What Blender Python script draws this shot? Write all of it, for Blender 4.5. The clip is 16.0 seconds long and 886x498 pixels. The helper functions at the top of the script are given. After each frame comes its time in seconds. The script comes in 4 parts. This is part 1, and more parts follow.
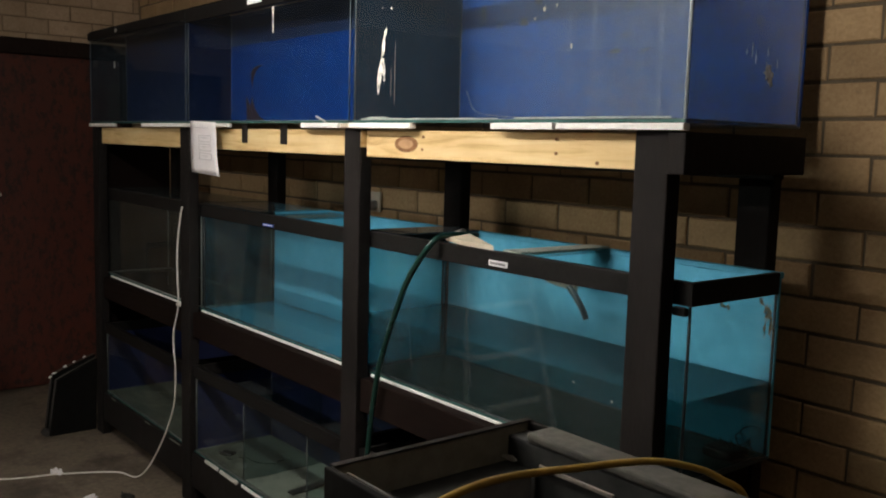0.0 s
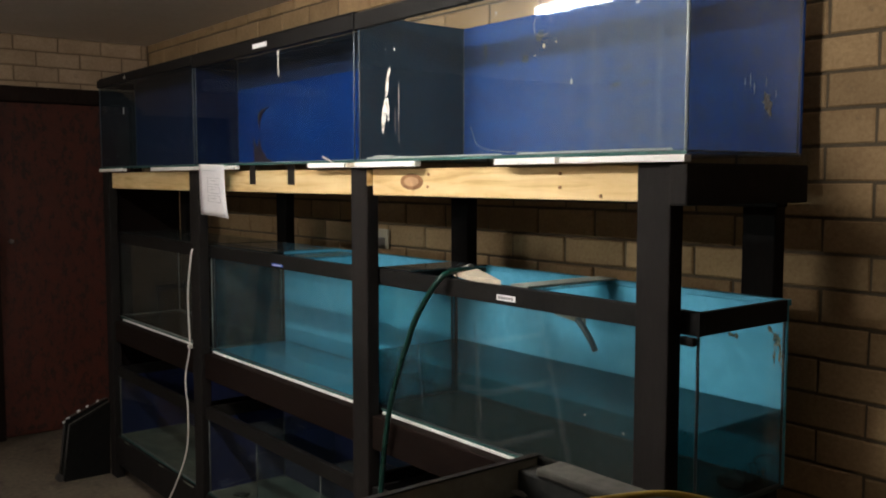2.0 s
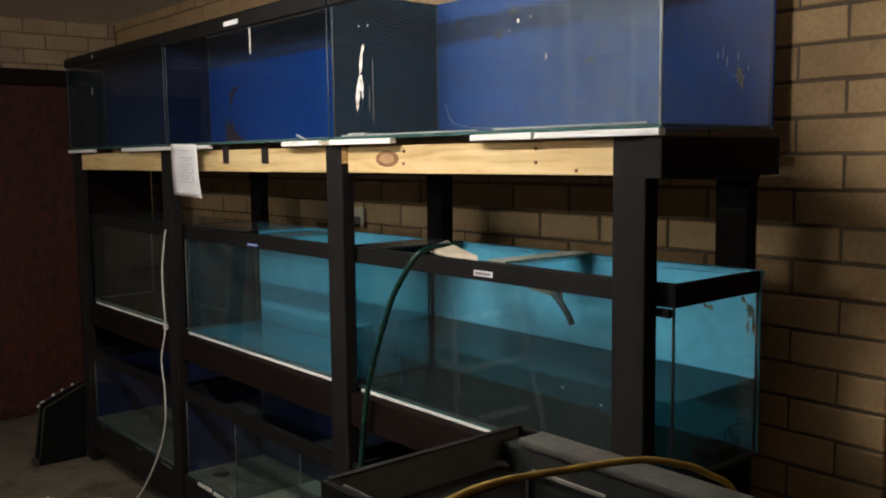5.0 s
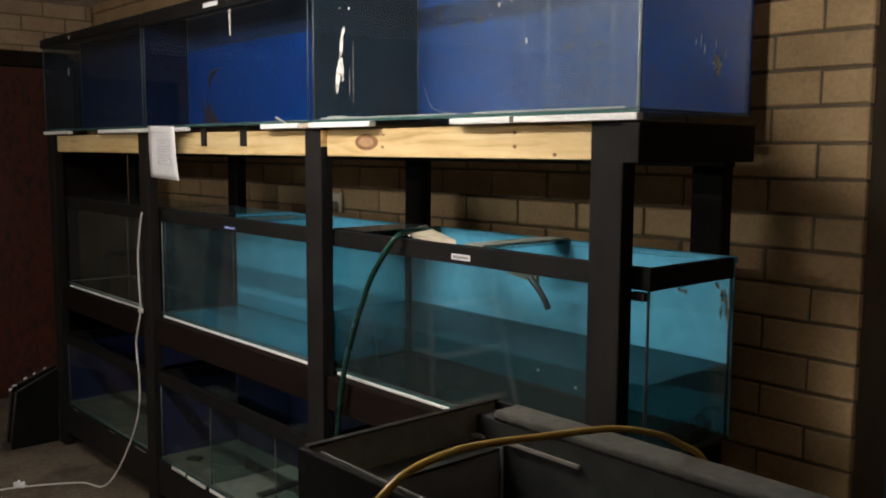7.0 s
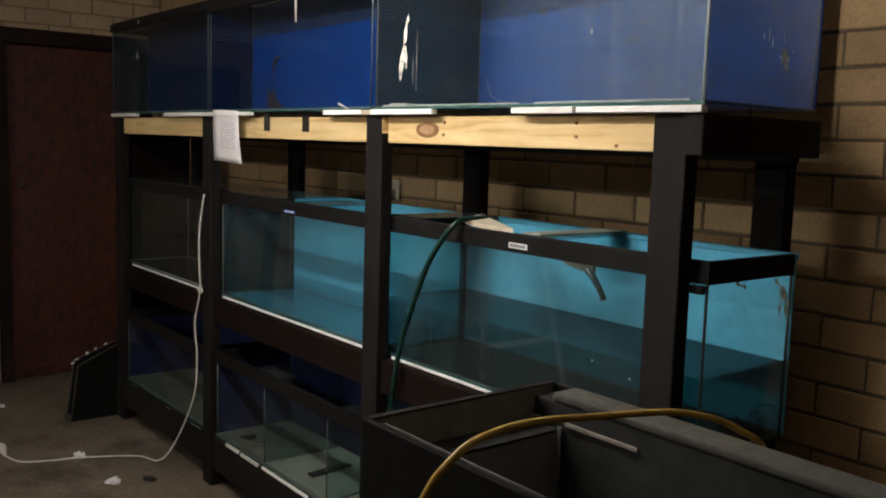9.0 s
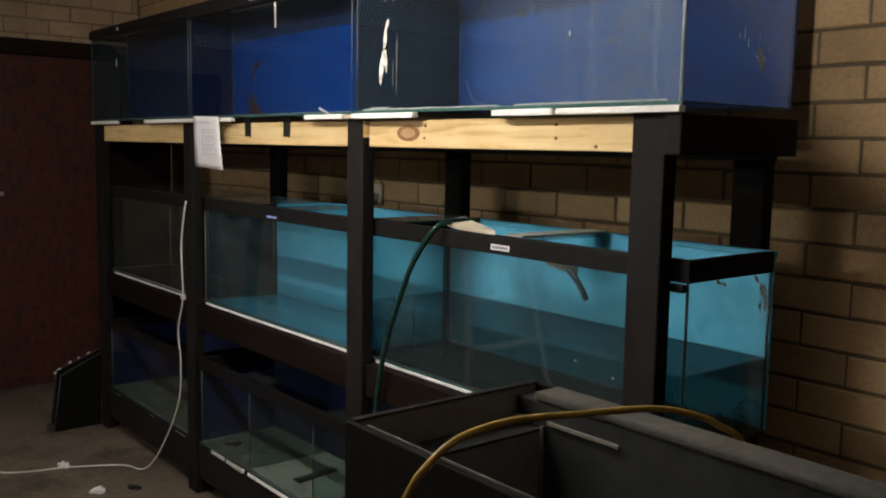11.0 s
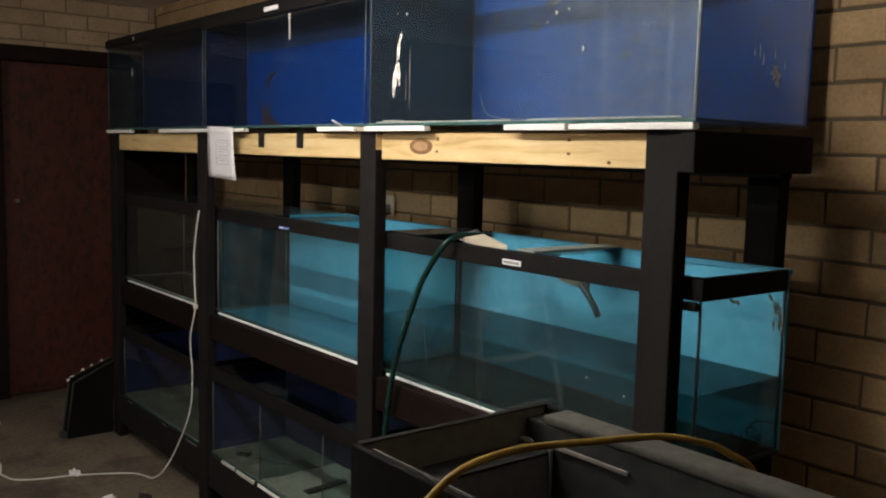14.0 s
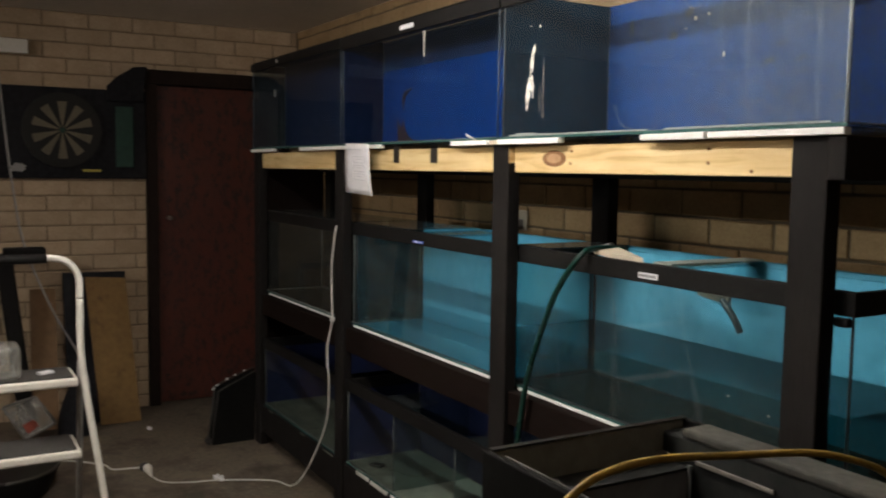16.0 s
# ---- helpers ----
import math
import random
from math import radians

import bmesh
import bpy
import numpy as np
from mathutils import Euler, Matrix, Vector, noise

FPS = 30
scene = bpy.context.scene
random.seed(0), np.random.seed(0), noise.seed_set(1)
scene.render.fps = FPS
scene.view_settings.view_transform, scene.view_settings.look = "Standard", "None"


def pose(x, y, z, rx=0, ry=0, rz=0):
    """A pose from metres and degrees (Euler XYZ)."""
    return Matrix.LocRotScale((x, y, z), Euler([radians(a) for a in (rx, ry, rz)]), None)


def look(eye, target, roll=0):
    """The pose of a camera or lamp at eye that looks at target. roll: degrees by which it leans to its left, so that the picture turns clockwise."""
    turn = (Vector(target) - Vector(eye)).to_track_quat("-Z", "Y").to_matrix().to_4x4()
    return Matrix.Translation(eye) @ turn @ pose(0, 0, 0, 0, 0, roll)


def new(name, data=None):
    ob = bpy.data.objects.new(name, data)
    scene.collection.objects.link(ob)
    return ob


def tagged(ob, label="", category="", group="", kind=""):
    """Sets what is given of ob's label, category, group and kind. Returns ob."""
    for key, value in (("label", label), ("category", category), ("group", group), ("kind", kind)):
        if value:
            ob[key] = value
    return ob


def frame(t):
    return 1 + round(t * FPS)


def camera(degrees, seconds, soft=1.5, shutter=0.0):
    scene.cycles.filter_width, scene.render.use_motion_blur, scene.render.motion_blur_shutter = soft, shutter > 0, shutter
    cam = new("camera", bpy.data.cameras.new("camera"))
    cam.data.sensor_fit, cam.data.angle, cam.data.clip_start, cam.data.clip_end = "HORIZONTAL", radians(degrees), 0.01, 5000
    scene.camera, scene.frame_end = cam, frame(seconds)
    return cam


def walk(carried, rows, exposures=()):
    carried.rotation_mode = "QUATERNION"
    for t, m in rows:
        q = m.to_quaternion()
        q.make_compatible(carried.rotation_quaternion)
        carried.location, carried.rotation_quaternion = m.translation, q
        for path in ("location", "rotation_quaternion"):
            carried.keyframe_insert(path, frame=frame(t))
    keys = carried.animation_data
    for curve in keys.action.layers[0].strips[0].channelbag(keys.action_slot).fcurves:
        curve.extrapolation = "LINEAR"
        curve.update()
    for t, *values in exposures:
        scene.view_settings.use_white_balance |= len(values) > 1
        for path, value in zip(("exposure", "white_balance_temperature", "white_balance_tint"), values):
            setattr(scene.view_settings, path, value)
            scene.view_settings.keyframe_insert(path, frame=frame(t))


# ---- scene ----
cam = camera(52.4, 16.0, soft=2.0, shutter=0.25)
PATH = [
    (0, (5.846, -2.176, 1.581), (4.302, -0.925, 1.35), 1.6),
    (0.5, (5.848, -2.171, 1.585), (4.308, -0.915, 1.359), 0.4),
    (1, (5.856, -2.175, 1.588), (4.308, -0.928, 1.376), 0.4),
    (1.5, (5.859, -2.176, 1.587), (4.305, -0.929, 1.409), 0.2),
    (2, (5.863, -2.179, 1.588), (4.299, -0.943, 1.432), -0.0),
    (2.5, (5.866, -2.179, 1.587), (4.295, -0.951, 1.434), -0.8),
    (3, (5.867, -2.182, 1.588), (4.287, -0.962, 1.467), -1.2),
    (3.5, (5.857, -2.182, 1.59), (4.306, -0.929, 1.425), -1.3),
    (3.7, (5.858, -2.19, 1.59), (4.33, -0.909, 1.423), -1.2),
    (6, (5.869, -2.191, 1.566), (4.354, -0.907, 1.329), -0.2),
    (6.5, (5.874, -2.191, 1.557), (4.395, -0.869, 1.302), 0.3),
    (7, (5.87, -2.201, 1.559), (4.381, -0.884, 1.339), 0.3),
    (7.5, (5.861, -2.198, 1.555), (4.354, -0.905, 1.318), 0.5),
    (8, (5.866, -2.215, 1.549), (4.344, -0.94, 1.307), 1.3),
    (8.5, (5.876, -2.225, 1.549), (4.325, -0.985, 1.312), 1.7),
    (8.7, (5.876, -2.232, 1.547), (4.319, -1.0, 1.309), 1.8),
    (10.8, (5.886, -2.233, 1.544), (4.334, -0.991, 1.321), 1.0),
    (11, (5.885, -2.232, 1.544), (4.347, -0.974, 1.316), 1.0),
    (11.5, (5.882, -2.225, 1.569), (4.364, -0.94, 1.357), 0.9),
    (12, (5.893, -2.229, 1.581), (4.331, -0.992, 1.414), 0.7),
    (12.5, (5.892, -2.229, 1.583), (4.32, -1.002, 1.429), 0.6),
    (13, (5.892, -2.228, 1.581), (4.32, -1.002, 1.426), 0.8),
    (13.5, (5.884, -2.227, 1.568), (4.317, -0.999, 1.386), 1.1),
    (14, (5.88, -2.22, 1.561), (4.321, -0.985, 1.349), 1.4),
    (14.5, (5.865, -2.219, 1.549), (4.301, -0.996, 1.302), 1.7),
    (15, (5.856, -2.209, 1.543), (4.283, -1.0, 1.29), 1.6),
    (15.5, (5.861, -2.207, 1.544), (4.258, -1.032, 1.32), 1.0),
    (16, (5.873, -2.215, 1.543), (4.146, -1.222, 1.367), 0.8),
]
walk(cam, [(t, look(eye, target, roll)) for t, eye, target, roll in PATH],
     [(0, 0.0), (2, 0.08), (3.5, 0.06), (6, -0.05), (6.5, -0.06), (7.5, 0.04), (11, 0.0), (12.5, 0.08), (14.5, 0.08), (16, 0.06)])

# ---- world and light ----
world = bpy.data.worlds.new("world")
scene.world = world
world.use_nodes = True
world.node_tree.nodes["Background"].inputs[0].default_value = (0.5, 0.6, 0.8, 1)
world.node_tree.nodes["Background"].inputs[1].default_value = 0.01
TUBE_POWER = 150.0
SPOT_POWER = 160.0
TUBE_COLOUR = (1.0, 0.945, 0.87)
scene.cycles.transparent_max_bounces = 40


# ---- materials ----
def mat(name):
    m = bpy.data.materials.new(name)
    m.use_nodes = True
    nt = m.node_tree
    return m, nt, nt.nodes["Principled BSDF"]


def add(nt, kind, **inputs):
    n = nt.nodes.new(kind)
    for k, v in inputs.items():
        n.inputs[k.replace("_", " ")].default_value = v
    return n


def surface(name, dark, light, rough=0.7, grain=60.0, blotch=4.0, bump=0.15, metal=0.0, stretch=(1, 1, 1), vary=0.0,
            stain=None, stain_scale=2.0, stain_from=0.55, rough_var=0.15, bump_scale=None, spec=0.5):
    """A painted, grained or mineral surface: colour at two scales, bump, and stains."""
    m, nt, b = mat(name)
    L = nt.links.new
    tc = nt.nodes.new("ShaderNodeTexCoord")
    mp = nt.nodes.new("ShaderNodeMapping")
    mp.inputs["Scale"].default_value = stretch
    L(tc.outputs["Object"], mp.inputs[0])
    src = mp.outputs[0]
    if vary:
        info = nt.nodes.new("ShaderNodeObjectInfo")
        sh = nt.nodes.new("ShaderNodeVectorMath")
        sh.operation = "ADD"
        mul = nt.nodes.new("ShaderNodeMath")
        mul.operation = "MULTIPLY"
        mul.inputs[1].default_value = 37.0
        L(info.outputs["Random"], mul.inputs[0])
        L(src, sh.inputs[0])
        L(mul.outputs[0], sh.inputs[1])
        src = sh.outputs[0]
    n1 = add(nt, "ShaderNodeTexNoise", Scale=grain, Detail=6.0, Roughness=0.65)
    n2 = add(nt, "ShaderNodeTexNoise", Scale=blotch, Detail=4.0, Roughness=0.55)
    L(src, n1.inputs["Vector"])
    L(src, n2.inputs["Vector"])
    mixv = nt.nodes.new("ShaderNodeMath")
    mixv.operation = "MULTIPLY_ADD"
    mixv.inputs[1].default_value = 0.55
    half = nt.nodes.new("ShaderNodeMath")
    half.operation = "MULTIPLY"
    half.inputs[1].default_value = 0.45
    L(n2.outputs["Fac"], half.inputs[0])
    L(n1.outputs["Fac"], mixv.inputs[0])
    L(half.outputs[0], mixv.inputs[2])
    ramp = nt.nodes.new("ShaderNodeValToRGB")
    ramp.color_ramp.elements[0].position, ramp.color_ramp.elements[1].position = 0.34, 0.66
    ramp.color_ramp.elements[0].color = (*dark, 1)
    ramp.color_ramp.elements[1].color = (*light, 1)
    L(mixv.outputs[0], ramp.inputs[0])
    col = ramp.outputs[0]
    if vary:
        hsv = nt.nodes.new("ShaderNodeHueSaturation")
        mr = nt.nodes.new("ShaderNodeMapRange")
        mr.inputs["To Min"].default_value, mr.inputs["To Max"].default_value = 1 - vary, 1 + vary
        L(info.outputs["Random"], mr.inputs[0])
        L(mr.outputs[0], hsv.inputs["Value"])
        L(col, hsv.inputs["Color"])
        col = hsv.outputs[0]
    if stain:
        n3 = add(nt, "ShaderNodeTexNoise", Scale=stain_scale, Detail=8.0, Roughness=0.7)
        L(src, n3.inputs["Vector"])
        r3 = nt.nodes.new("ShaderNodeValToRGB")
        r3.color_ramp.elements[0].position = stain_from
        r3.color_ramp.elements[1].position = min(1.0, stain_from + 0.12)
        L(n3.outputs["Fac"], r3.inputs[0])
        mx = nt.nodes.new("ShaderNodeMixRGB")
        mx.inputs[2].default_value = (*stain, 1)
        L(r3.outputs[0], mx.inputs[0])
        L(col, mx.inputs[1])
        col = mx.outputs[0]
    L(col, b.inputs["Base Color"])
    rr = nt.nodes.new("ShaderNodeMapRange")
    rr.inputs["To Min"].default_value = max(0.03, rough - rough_var)
    rr.inputs["To Max"].default_value = min(1.0, rough + rough_var)
    L(n2.outputs["Fac"], rr.inputs[0])
    L(rr.outputs[0], b.inputs["Roughness"])
    b.inputs["Metallic"].default_value = metal
    b.inputs["Specular IOR Level"].default_value = spec
    if bump:
        bp = add(nt, "ShaderNodeBump", Strength=bump, Distance=bump_scale or 0.004)
        L(n1.outputs["Fac"], bp.inputs["Height"])
        L(bp.outputs[0], b.inputs["Normal"])
    return m


def pane_glass(name, tint=(0.9, 0.96, 0.95), dust=0.03, dust_scale=5.0, gloss=1.0, dust_colour=(0.55, 0.58, 0.6), streak=0.0, patchy=(0.3, 0.75), drift=None, speck=0.0):
    """Thin glass: see-through with a Fresnel gloss and a film of dried water marks."""
    m = bpy.data.materials.new(name)
    m.use_nodes = True
    nt = m.node_tree
    nt.nodes.clear()
    L = nt.links.new
    out = nt.nodes.new("ShaderNodeOutputMaterial")
    tr = nt.nodes.new("ShaderNodeBsdfTransparent")
    tr.inputs[0].default_value = (*tint, 1)
    gl = nt.nodes.new("ShaderNodeBsdfGlossy")
    gl.inputs["Roughness"].default_value = 0.02
    fr = nt.nodes.new("ShaderNodeLayerWeight")
    fr.inputs["Blend"].default_value = 0.5
    pw = nt.nodes.new("ShaderNodeMath")
    pw.operation = "POWER"
    pw.inputs[1].default_value = 5.0
    L(fr.outputs["Facing"], pw.inputs[0])
    fm = nt.nodes.new("ShaderNodeMath")
    fm.operation = "MULTIPLY_ADD"
    fm.inputs[1].default_value = 0.8 * gloss
    fm.inputs[2].default_value = 0.03 * gloss
    L(pw.outputs[0], fm.inputs[0])
    m1 = nt.nodes.new("ShaderNodeMixShader")
    L(fm.outputs[0], m1.inputs[0])
    L(tr.outputs[0], m1.inputs[1])
    L(gl.outputs[0], m1.inputs[2])
    tc = nt.nodes.new("ShaderNodeTexCoord")
    mp = nt.nodes.new("ShaderNodeMapping")
    mp.inputs["Scale"].default_value = (1, 1, 0.8)
    L(tc.outputs["Object"], mp.inputs[0])
    n = add(nt, "ShaderNodeTexNoise", Scale=dust_scale, Detail=8.0, Roughness=0.7)
    L(mp.outputs[0], n.inputs["Vector"])
    r = nt.nodes.new("ShaderNodeMapRange")
    r.inputs["From Min"].default_value, r.inputs["From Max"].default_value = patchy
    r.inputs["To Min"].default_value, r.inputs["To Max"].default_value = dust * 0.3, dust * 2.2
    L(n.outputs["Fac"], r.inputs[0])
    fac = r.outputs[0]
    if streak:
        mp2 = nt.nodes.new("ShaderNodeMapping")
        mp2.inputs["Scale"].default_value = (60, 60, 2.0)
        L(tc.outputs["Object"], mp2.inputs[0])
        n2 = add(nt, "ShaderNodeTexNoise", Scale=1.0, Detail=3.0)
        L(mp2.outputs[0], n2.inputs["Vector"])
        r2 = nt.nodes.new("ShaderNodeMapRange")
        r2.inputs["From Min"].default_value, r2.inputs["From Max"].default_value = 0.62, 0.78
        r2.inputs["To Min"].default_value, r2.inputs["To Max"].default_value = 0.0, streak
        L(n2.outputs["Fac"], r2.inputs[0])
        ad = nt.nodes.new("ShaderNodeMath")
        ad.operation = "ADD"
        L(fac, ad.inputs[0])
        L(r2.outputs[0], ad.inputs[1])
        fac = ad.outputs[0]
    if speck:
        n3 = add(nt, "ShaderNodeTexNoise", Scale=190.0, Detail=2.0)
        L(tc.outputs["Object"], n3.inputs["Vector"])
        r3 = nt.nodes.new("ShaderNodeMapRange")
        r3.inputs["From Min"].default_value, r3.inputs["From Max"].default_value = 0.66, 0.74
        r3.inputs["To Min"].default_value, r3.inputs["To Max"].default_value = 0.0, speck
        L(n3.outputs["Fac"], r3.inputs[0])
        ad3 = nt.nodes.new("ShaderNodeMath")
        ad3.operation = "ADD"
        L(fac, ad3.inputs[0])
        L(r3.outputs[0], ad3.inputs[1])
        fac = ad3.outputs[0]
    if drift:
        # dirt film thickened from x = drift[0] to drift[1], painting in a haze of light
        geo = nt.nodes.new("ShaderNodeNewGeometry")
        sx = nt.nodes.new("ShaderNodeSeparateXYZ")
        L(geo.outputs["Position"], sx.inputs[0])
        dr = nt.nodes.new("ShaderNodeMapRange")
        dr.inputs["From Min"].default_value, dr.inputs["From Max"].default_value = drift[0], drift[1]
        dr.inputs["To Min"].default_value, dr.inputs["To Max"].default_value = drift[2], drift[3]
        L(sx.outputs["X"], dr.inputs[0])
        dm = nt.nodes.new("ShaderNodeMath")
        dm.operation = "MULTIPLY"
        L(fac, dm.inputs[0])
        L(dr.outputs[0], dm.inputs[1])
        fac = dm.outputs[0]
    df = nt.nodes.new("ShaderNodeBsdfDiffuse")
    df.inputs[0].default_value = (*dust_colour, 1)
    m2 = nt.nodes.new("ShaderNodeMixShader")
    L(fac, m2.inputs[0])
    L(m1.outputs[0], m2.inputs[1])
    L(df.outputs[0], m2.inputs[2])
    L(m2.outputs[0], out.inputs[0])
    return m


def glow(name, colour, strength):
    m, nt, b = mat(name)
    b.inputs["Emission Color"].default_value = (*colour, 1)
    b.inputs["Emission Strength"].default_value = strength
    return m


M_BRICK = surface("brick_tan", (0.30, 0.187, 0.090), (0.47, 0.318, 0.165), 0.9, 90, 7, 0.5, vary=0.16, stain=(0.2, 0.145, 0.085), stain_scale=9, stain_from=0.62)
# far wall brick greyed and lightened to paint in haze and missing light
M_BRICK_FAR = surface("haze_paled_brick", (0.35, 0.245, 0.152), (0.52, 0.39, 0.268), 0.92, 90, 7, 0.4, vary=0.1, stain=(0.25, 0.185, 0.125), stain_scale=9, stain_from=0.62)
M_MORTAR = surface("mortar", (0.085, 0.062, 0.038), (0.175, 0.132, 0.082), 0.95, 140, 6, 0.6)
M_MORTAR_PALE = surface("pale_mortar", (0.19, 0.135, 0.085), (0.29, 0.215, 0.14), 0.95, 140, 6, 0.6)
M_CONCRETE = surface("concrete", (0.065, 0.050, 0.036), (0.185, 0.145, 0.105), 0.88, 38, 1.8, 0.3, stain=(0.05, 0.038, 0.028), stain_scale=1.6, stain_from=0.5)
M_CEILING = surface("ceiling_board", (0.76, 0.73, 0.70), (0.88, 0.85, 0.82), 0.9, 25, 1.5, 0.12)
M_BLACK_WOOD = surface("black_painted_timber", (0.0058, 0.0048, 0.0047), (0.0145, 0.012, 0.0112), 0.75, 30, 5, 0.35, stretch=(6, 6, 0.8), stain=(0.018, 0.013, 0.010), stain_scale=7, stain_from=0.64, spec=0.14)
M_BROWN_WOOD = surface("dark_brown_timber", (0.004, 0.0022, 0.0018), (0.012, 0.0066, 0.005), 0.75, 30, 5, 0.35, stretch=(0.6, 6, 8), stain=(0.022, 0.014, 0.01), stain_scale=5, stain_from=0.66, spec=0.08)
M_BLACK_PLASTIC = surface("black_plastic", (0.0058, 0.0054, 0.0054), (0.0125, 0.0115, 0.011), 0.55, 80, 5, 0.08, spec=0.12, stain=(0.06, 0.055, 0.05), stain_scale=12, stain_from=0.7)
M_SILICONE_W = surface("pale_silicone", (0.45, 0.46, 0.44), (0.72, 0.73, 0.7), 0.5, 40, 8, 0.2)
M_SILICONE_G = surface("grey_silicone", (0.05, 0.055, 0.055), (0.11, 0.115, 0.115), 0.5, 40, 8, 0.2)
M_SILICONE_B = surface("black_silicone", (0.012, 0.014, 0.018), (0.03, 0.035, 0.04), 0.4, 40, 8, 0.2)
M_GREEN_EDGE = surface("green_glass_edge", (0.02, 0.07, 0.065), (0.07, 0.15, 0.14), 0.2, 30, 6, 0.05)
M_BLUE = surface("blue_painted_back", (0.001, 0.022, 0.112), (0.003, 0.066, 0.29), 0.6, 45, 3, 0.1, spec=0.1, stretch=(1, 1, 2.2), stain=(0.003, 0.016, 0.09), stain_scale=26.0, stain_from=0.58)
# blue of a tank back where the light falls on it
M_BLUE_LIT = surface("lit_blue_colour", (0.0004, 0.028, 0.135), (0.0006, 0.043, 0.195), 0.6, 20, 2, 0.06, spec=0.08, stain=(0.01, 0.04, 0.25), stain_scale=4, stain_from=0.68)
M_NAVY = surface("navy_painted_back", (0.0015, 0.0065, 0.042), (0.003, 0.012, 0.078), 0.6, 25, 3, 0.1)
M_TEAL = surface("aqua_painted_panel", (0.065, 0.305, 0.455), (0.11, 0.41, 0.60), 0.7, 30, 2.5, 0.08, spec=0.15, stain=(0.055, 0.265, 0.395), stain_scale=3.0, stain_from=0.64)
M_FOAM = surface("white_foam", (0.78, 0.77, 0.74), (0.92, 0.91, 0.88), 0.8, 120, 8, 0.2, stain=(0.5, 0.47, 0.4), stain_scale=14, stain_from=0.66)
M_PAPER = surface("white_paper", (0.72, 0.70, 0.72), (0.84, 0.82, 0.84), 0.8, 60, 5, 0.1)
M_INK = surface("pencil", (0.34, 0.33, 0.36), (0.48, 0.47, 0.5), 0.7, 60, 5, 0)
M_TAPE = surface("black_tape", (0.012, 0.011, 0.011), (0.03, 0.028, 0.026), 0.4, 60, 6, 0.1)
M_CABLE = surface("white_cable", (0.58, 0.55, 0.5), (0.76, 0.73, 0.68), 0.45, 40, 6, 0.05)
M_PLUG_DARK = surface("dark_socket", (0.02, 0.018, 0.016), (0.05, 0.045, 0.04), 0.5)
M_GREEN_HOSE = surface("green_rubber_hose", (0.002, 0.018, 0.014), (0.005, 0.04, 0.03), 0.28, 60, 8, 0.1)
M_YELLOW_HOSE = surface("yellow_garden_hose", (0.30, 0.19, 0.03), (0.50, 0.33, 0.06), 0.42, 50, 9, 0.15, stain=(0.16, 0.1, 0.03), stain_scale=18, stain_from=0.64)
M_DOOR = surface("red_brown_door", (0.050, 0.0088, 0.0036), (0.088, 0.0165, 0.007), 0.6, 90, 9, 0.25, stretch=(2, 2, 1.2), stain=(0.018, 0.0045, 0.003), stain_scale=14, stain_from=0.5)
M_JAMB = surface("dark_door_frame", (0.011, 0.007, 0.006), (0.025, 0.0155, 0.012), 0.75, 40, 3, 0.15, spec=0.1, stretch=(4, 4, 0.6))
M_STEEL = surface("steel", (0.45, 0.43, 0.4), (0.65, 0.63, 0.6), 0.3, 80, 8, 0.05, metal=1.0)
M_WHITE_METAL = surface("white_enamel_tube", (0.66, 0.62, 0.55), (0.80, 0.76, 0.69), 0.35, 50, 6, 0.06, stain=(0.35, 0.28, 0.2), stain_scale=16, stain_from=0.7)
M_MAT = surface("ribbed_rubber_mat", (0.02, 0.018, 0.017), (0.055, 0.05, 0.045), 0.8, 90, 6, 0.3)
M_CARD = surface("brown_cardboard", (0.16, 0.088, 0.03), (0.25, 0.145, 0.052), 0.85, 30, 3, 0.15, stain=(0.12, 0.065, 0.025), stain_scale=7, stain_from=0.56)
M_BROWN_BOARD = surface("brown_board", (0.16, 0.09, 0.045), (0.24, 0.14, 0.07), 0.8, 30, 3, 0.1)
M_SAND = surface("pale_residue", (0.045, 0.05, 0.042), (0.15, 0.155, 0.125), 0.9, 30, 5, 0.3, stain=(0.07, 0.08, 0.07), stain_scale=4, stain_from=0.52)
M_PALE_SAND = surface("pale_sand", (0.13, 0.14, 0.115), (0.30, 0.305, 0.26), 0.95, 60, 6, 0.3)
M_MURK_FLOOR = surface("murky_tank_floor", (0.018, 0.028, 0.026), (0.045, 0.062, 0.058), 0.9, 30, 4, 0.2)
M_FILM = surface("dried_dust", (0.36, 0.36, 0.33), (0.6, 0.59, 0.54), 0.95, 60, 9, 0.3)
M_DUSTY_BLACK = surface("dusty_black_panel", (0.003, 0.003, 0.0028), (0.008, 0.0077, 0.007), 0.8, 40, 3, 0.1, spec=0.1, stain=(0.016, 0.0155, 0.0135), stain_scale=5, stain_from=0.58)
# dusty end panel, its colour raised to make up for light it doesn't get
M_DUSTY_LIFTED = surface("dusty_lightened_panel", (0.22, 0.215, 0.18), (0.38, 0.37, 0.31), 0.85, 30, 3, 0.1, spec=0.2, stain=(0.28, 0.27, 0.23), stain_scale=4, stain_from=0.6)
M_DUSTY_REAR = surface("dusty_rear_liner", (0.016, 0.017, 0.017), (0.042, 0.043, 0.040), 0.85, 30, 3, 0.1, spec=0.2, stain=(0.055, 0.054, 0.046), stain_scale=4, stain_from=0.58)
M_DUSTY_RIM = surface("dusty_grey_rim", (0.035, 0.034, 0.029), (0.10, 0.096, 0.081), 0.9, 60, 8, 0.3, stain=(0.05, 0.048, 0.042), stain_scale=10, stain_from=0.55)
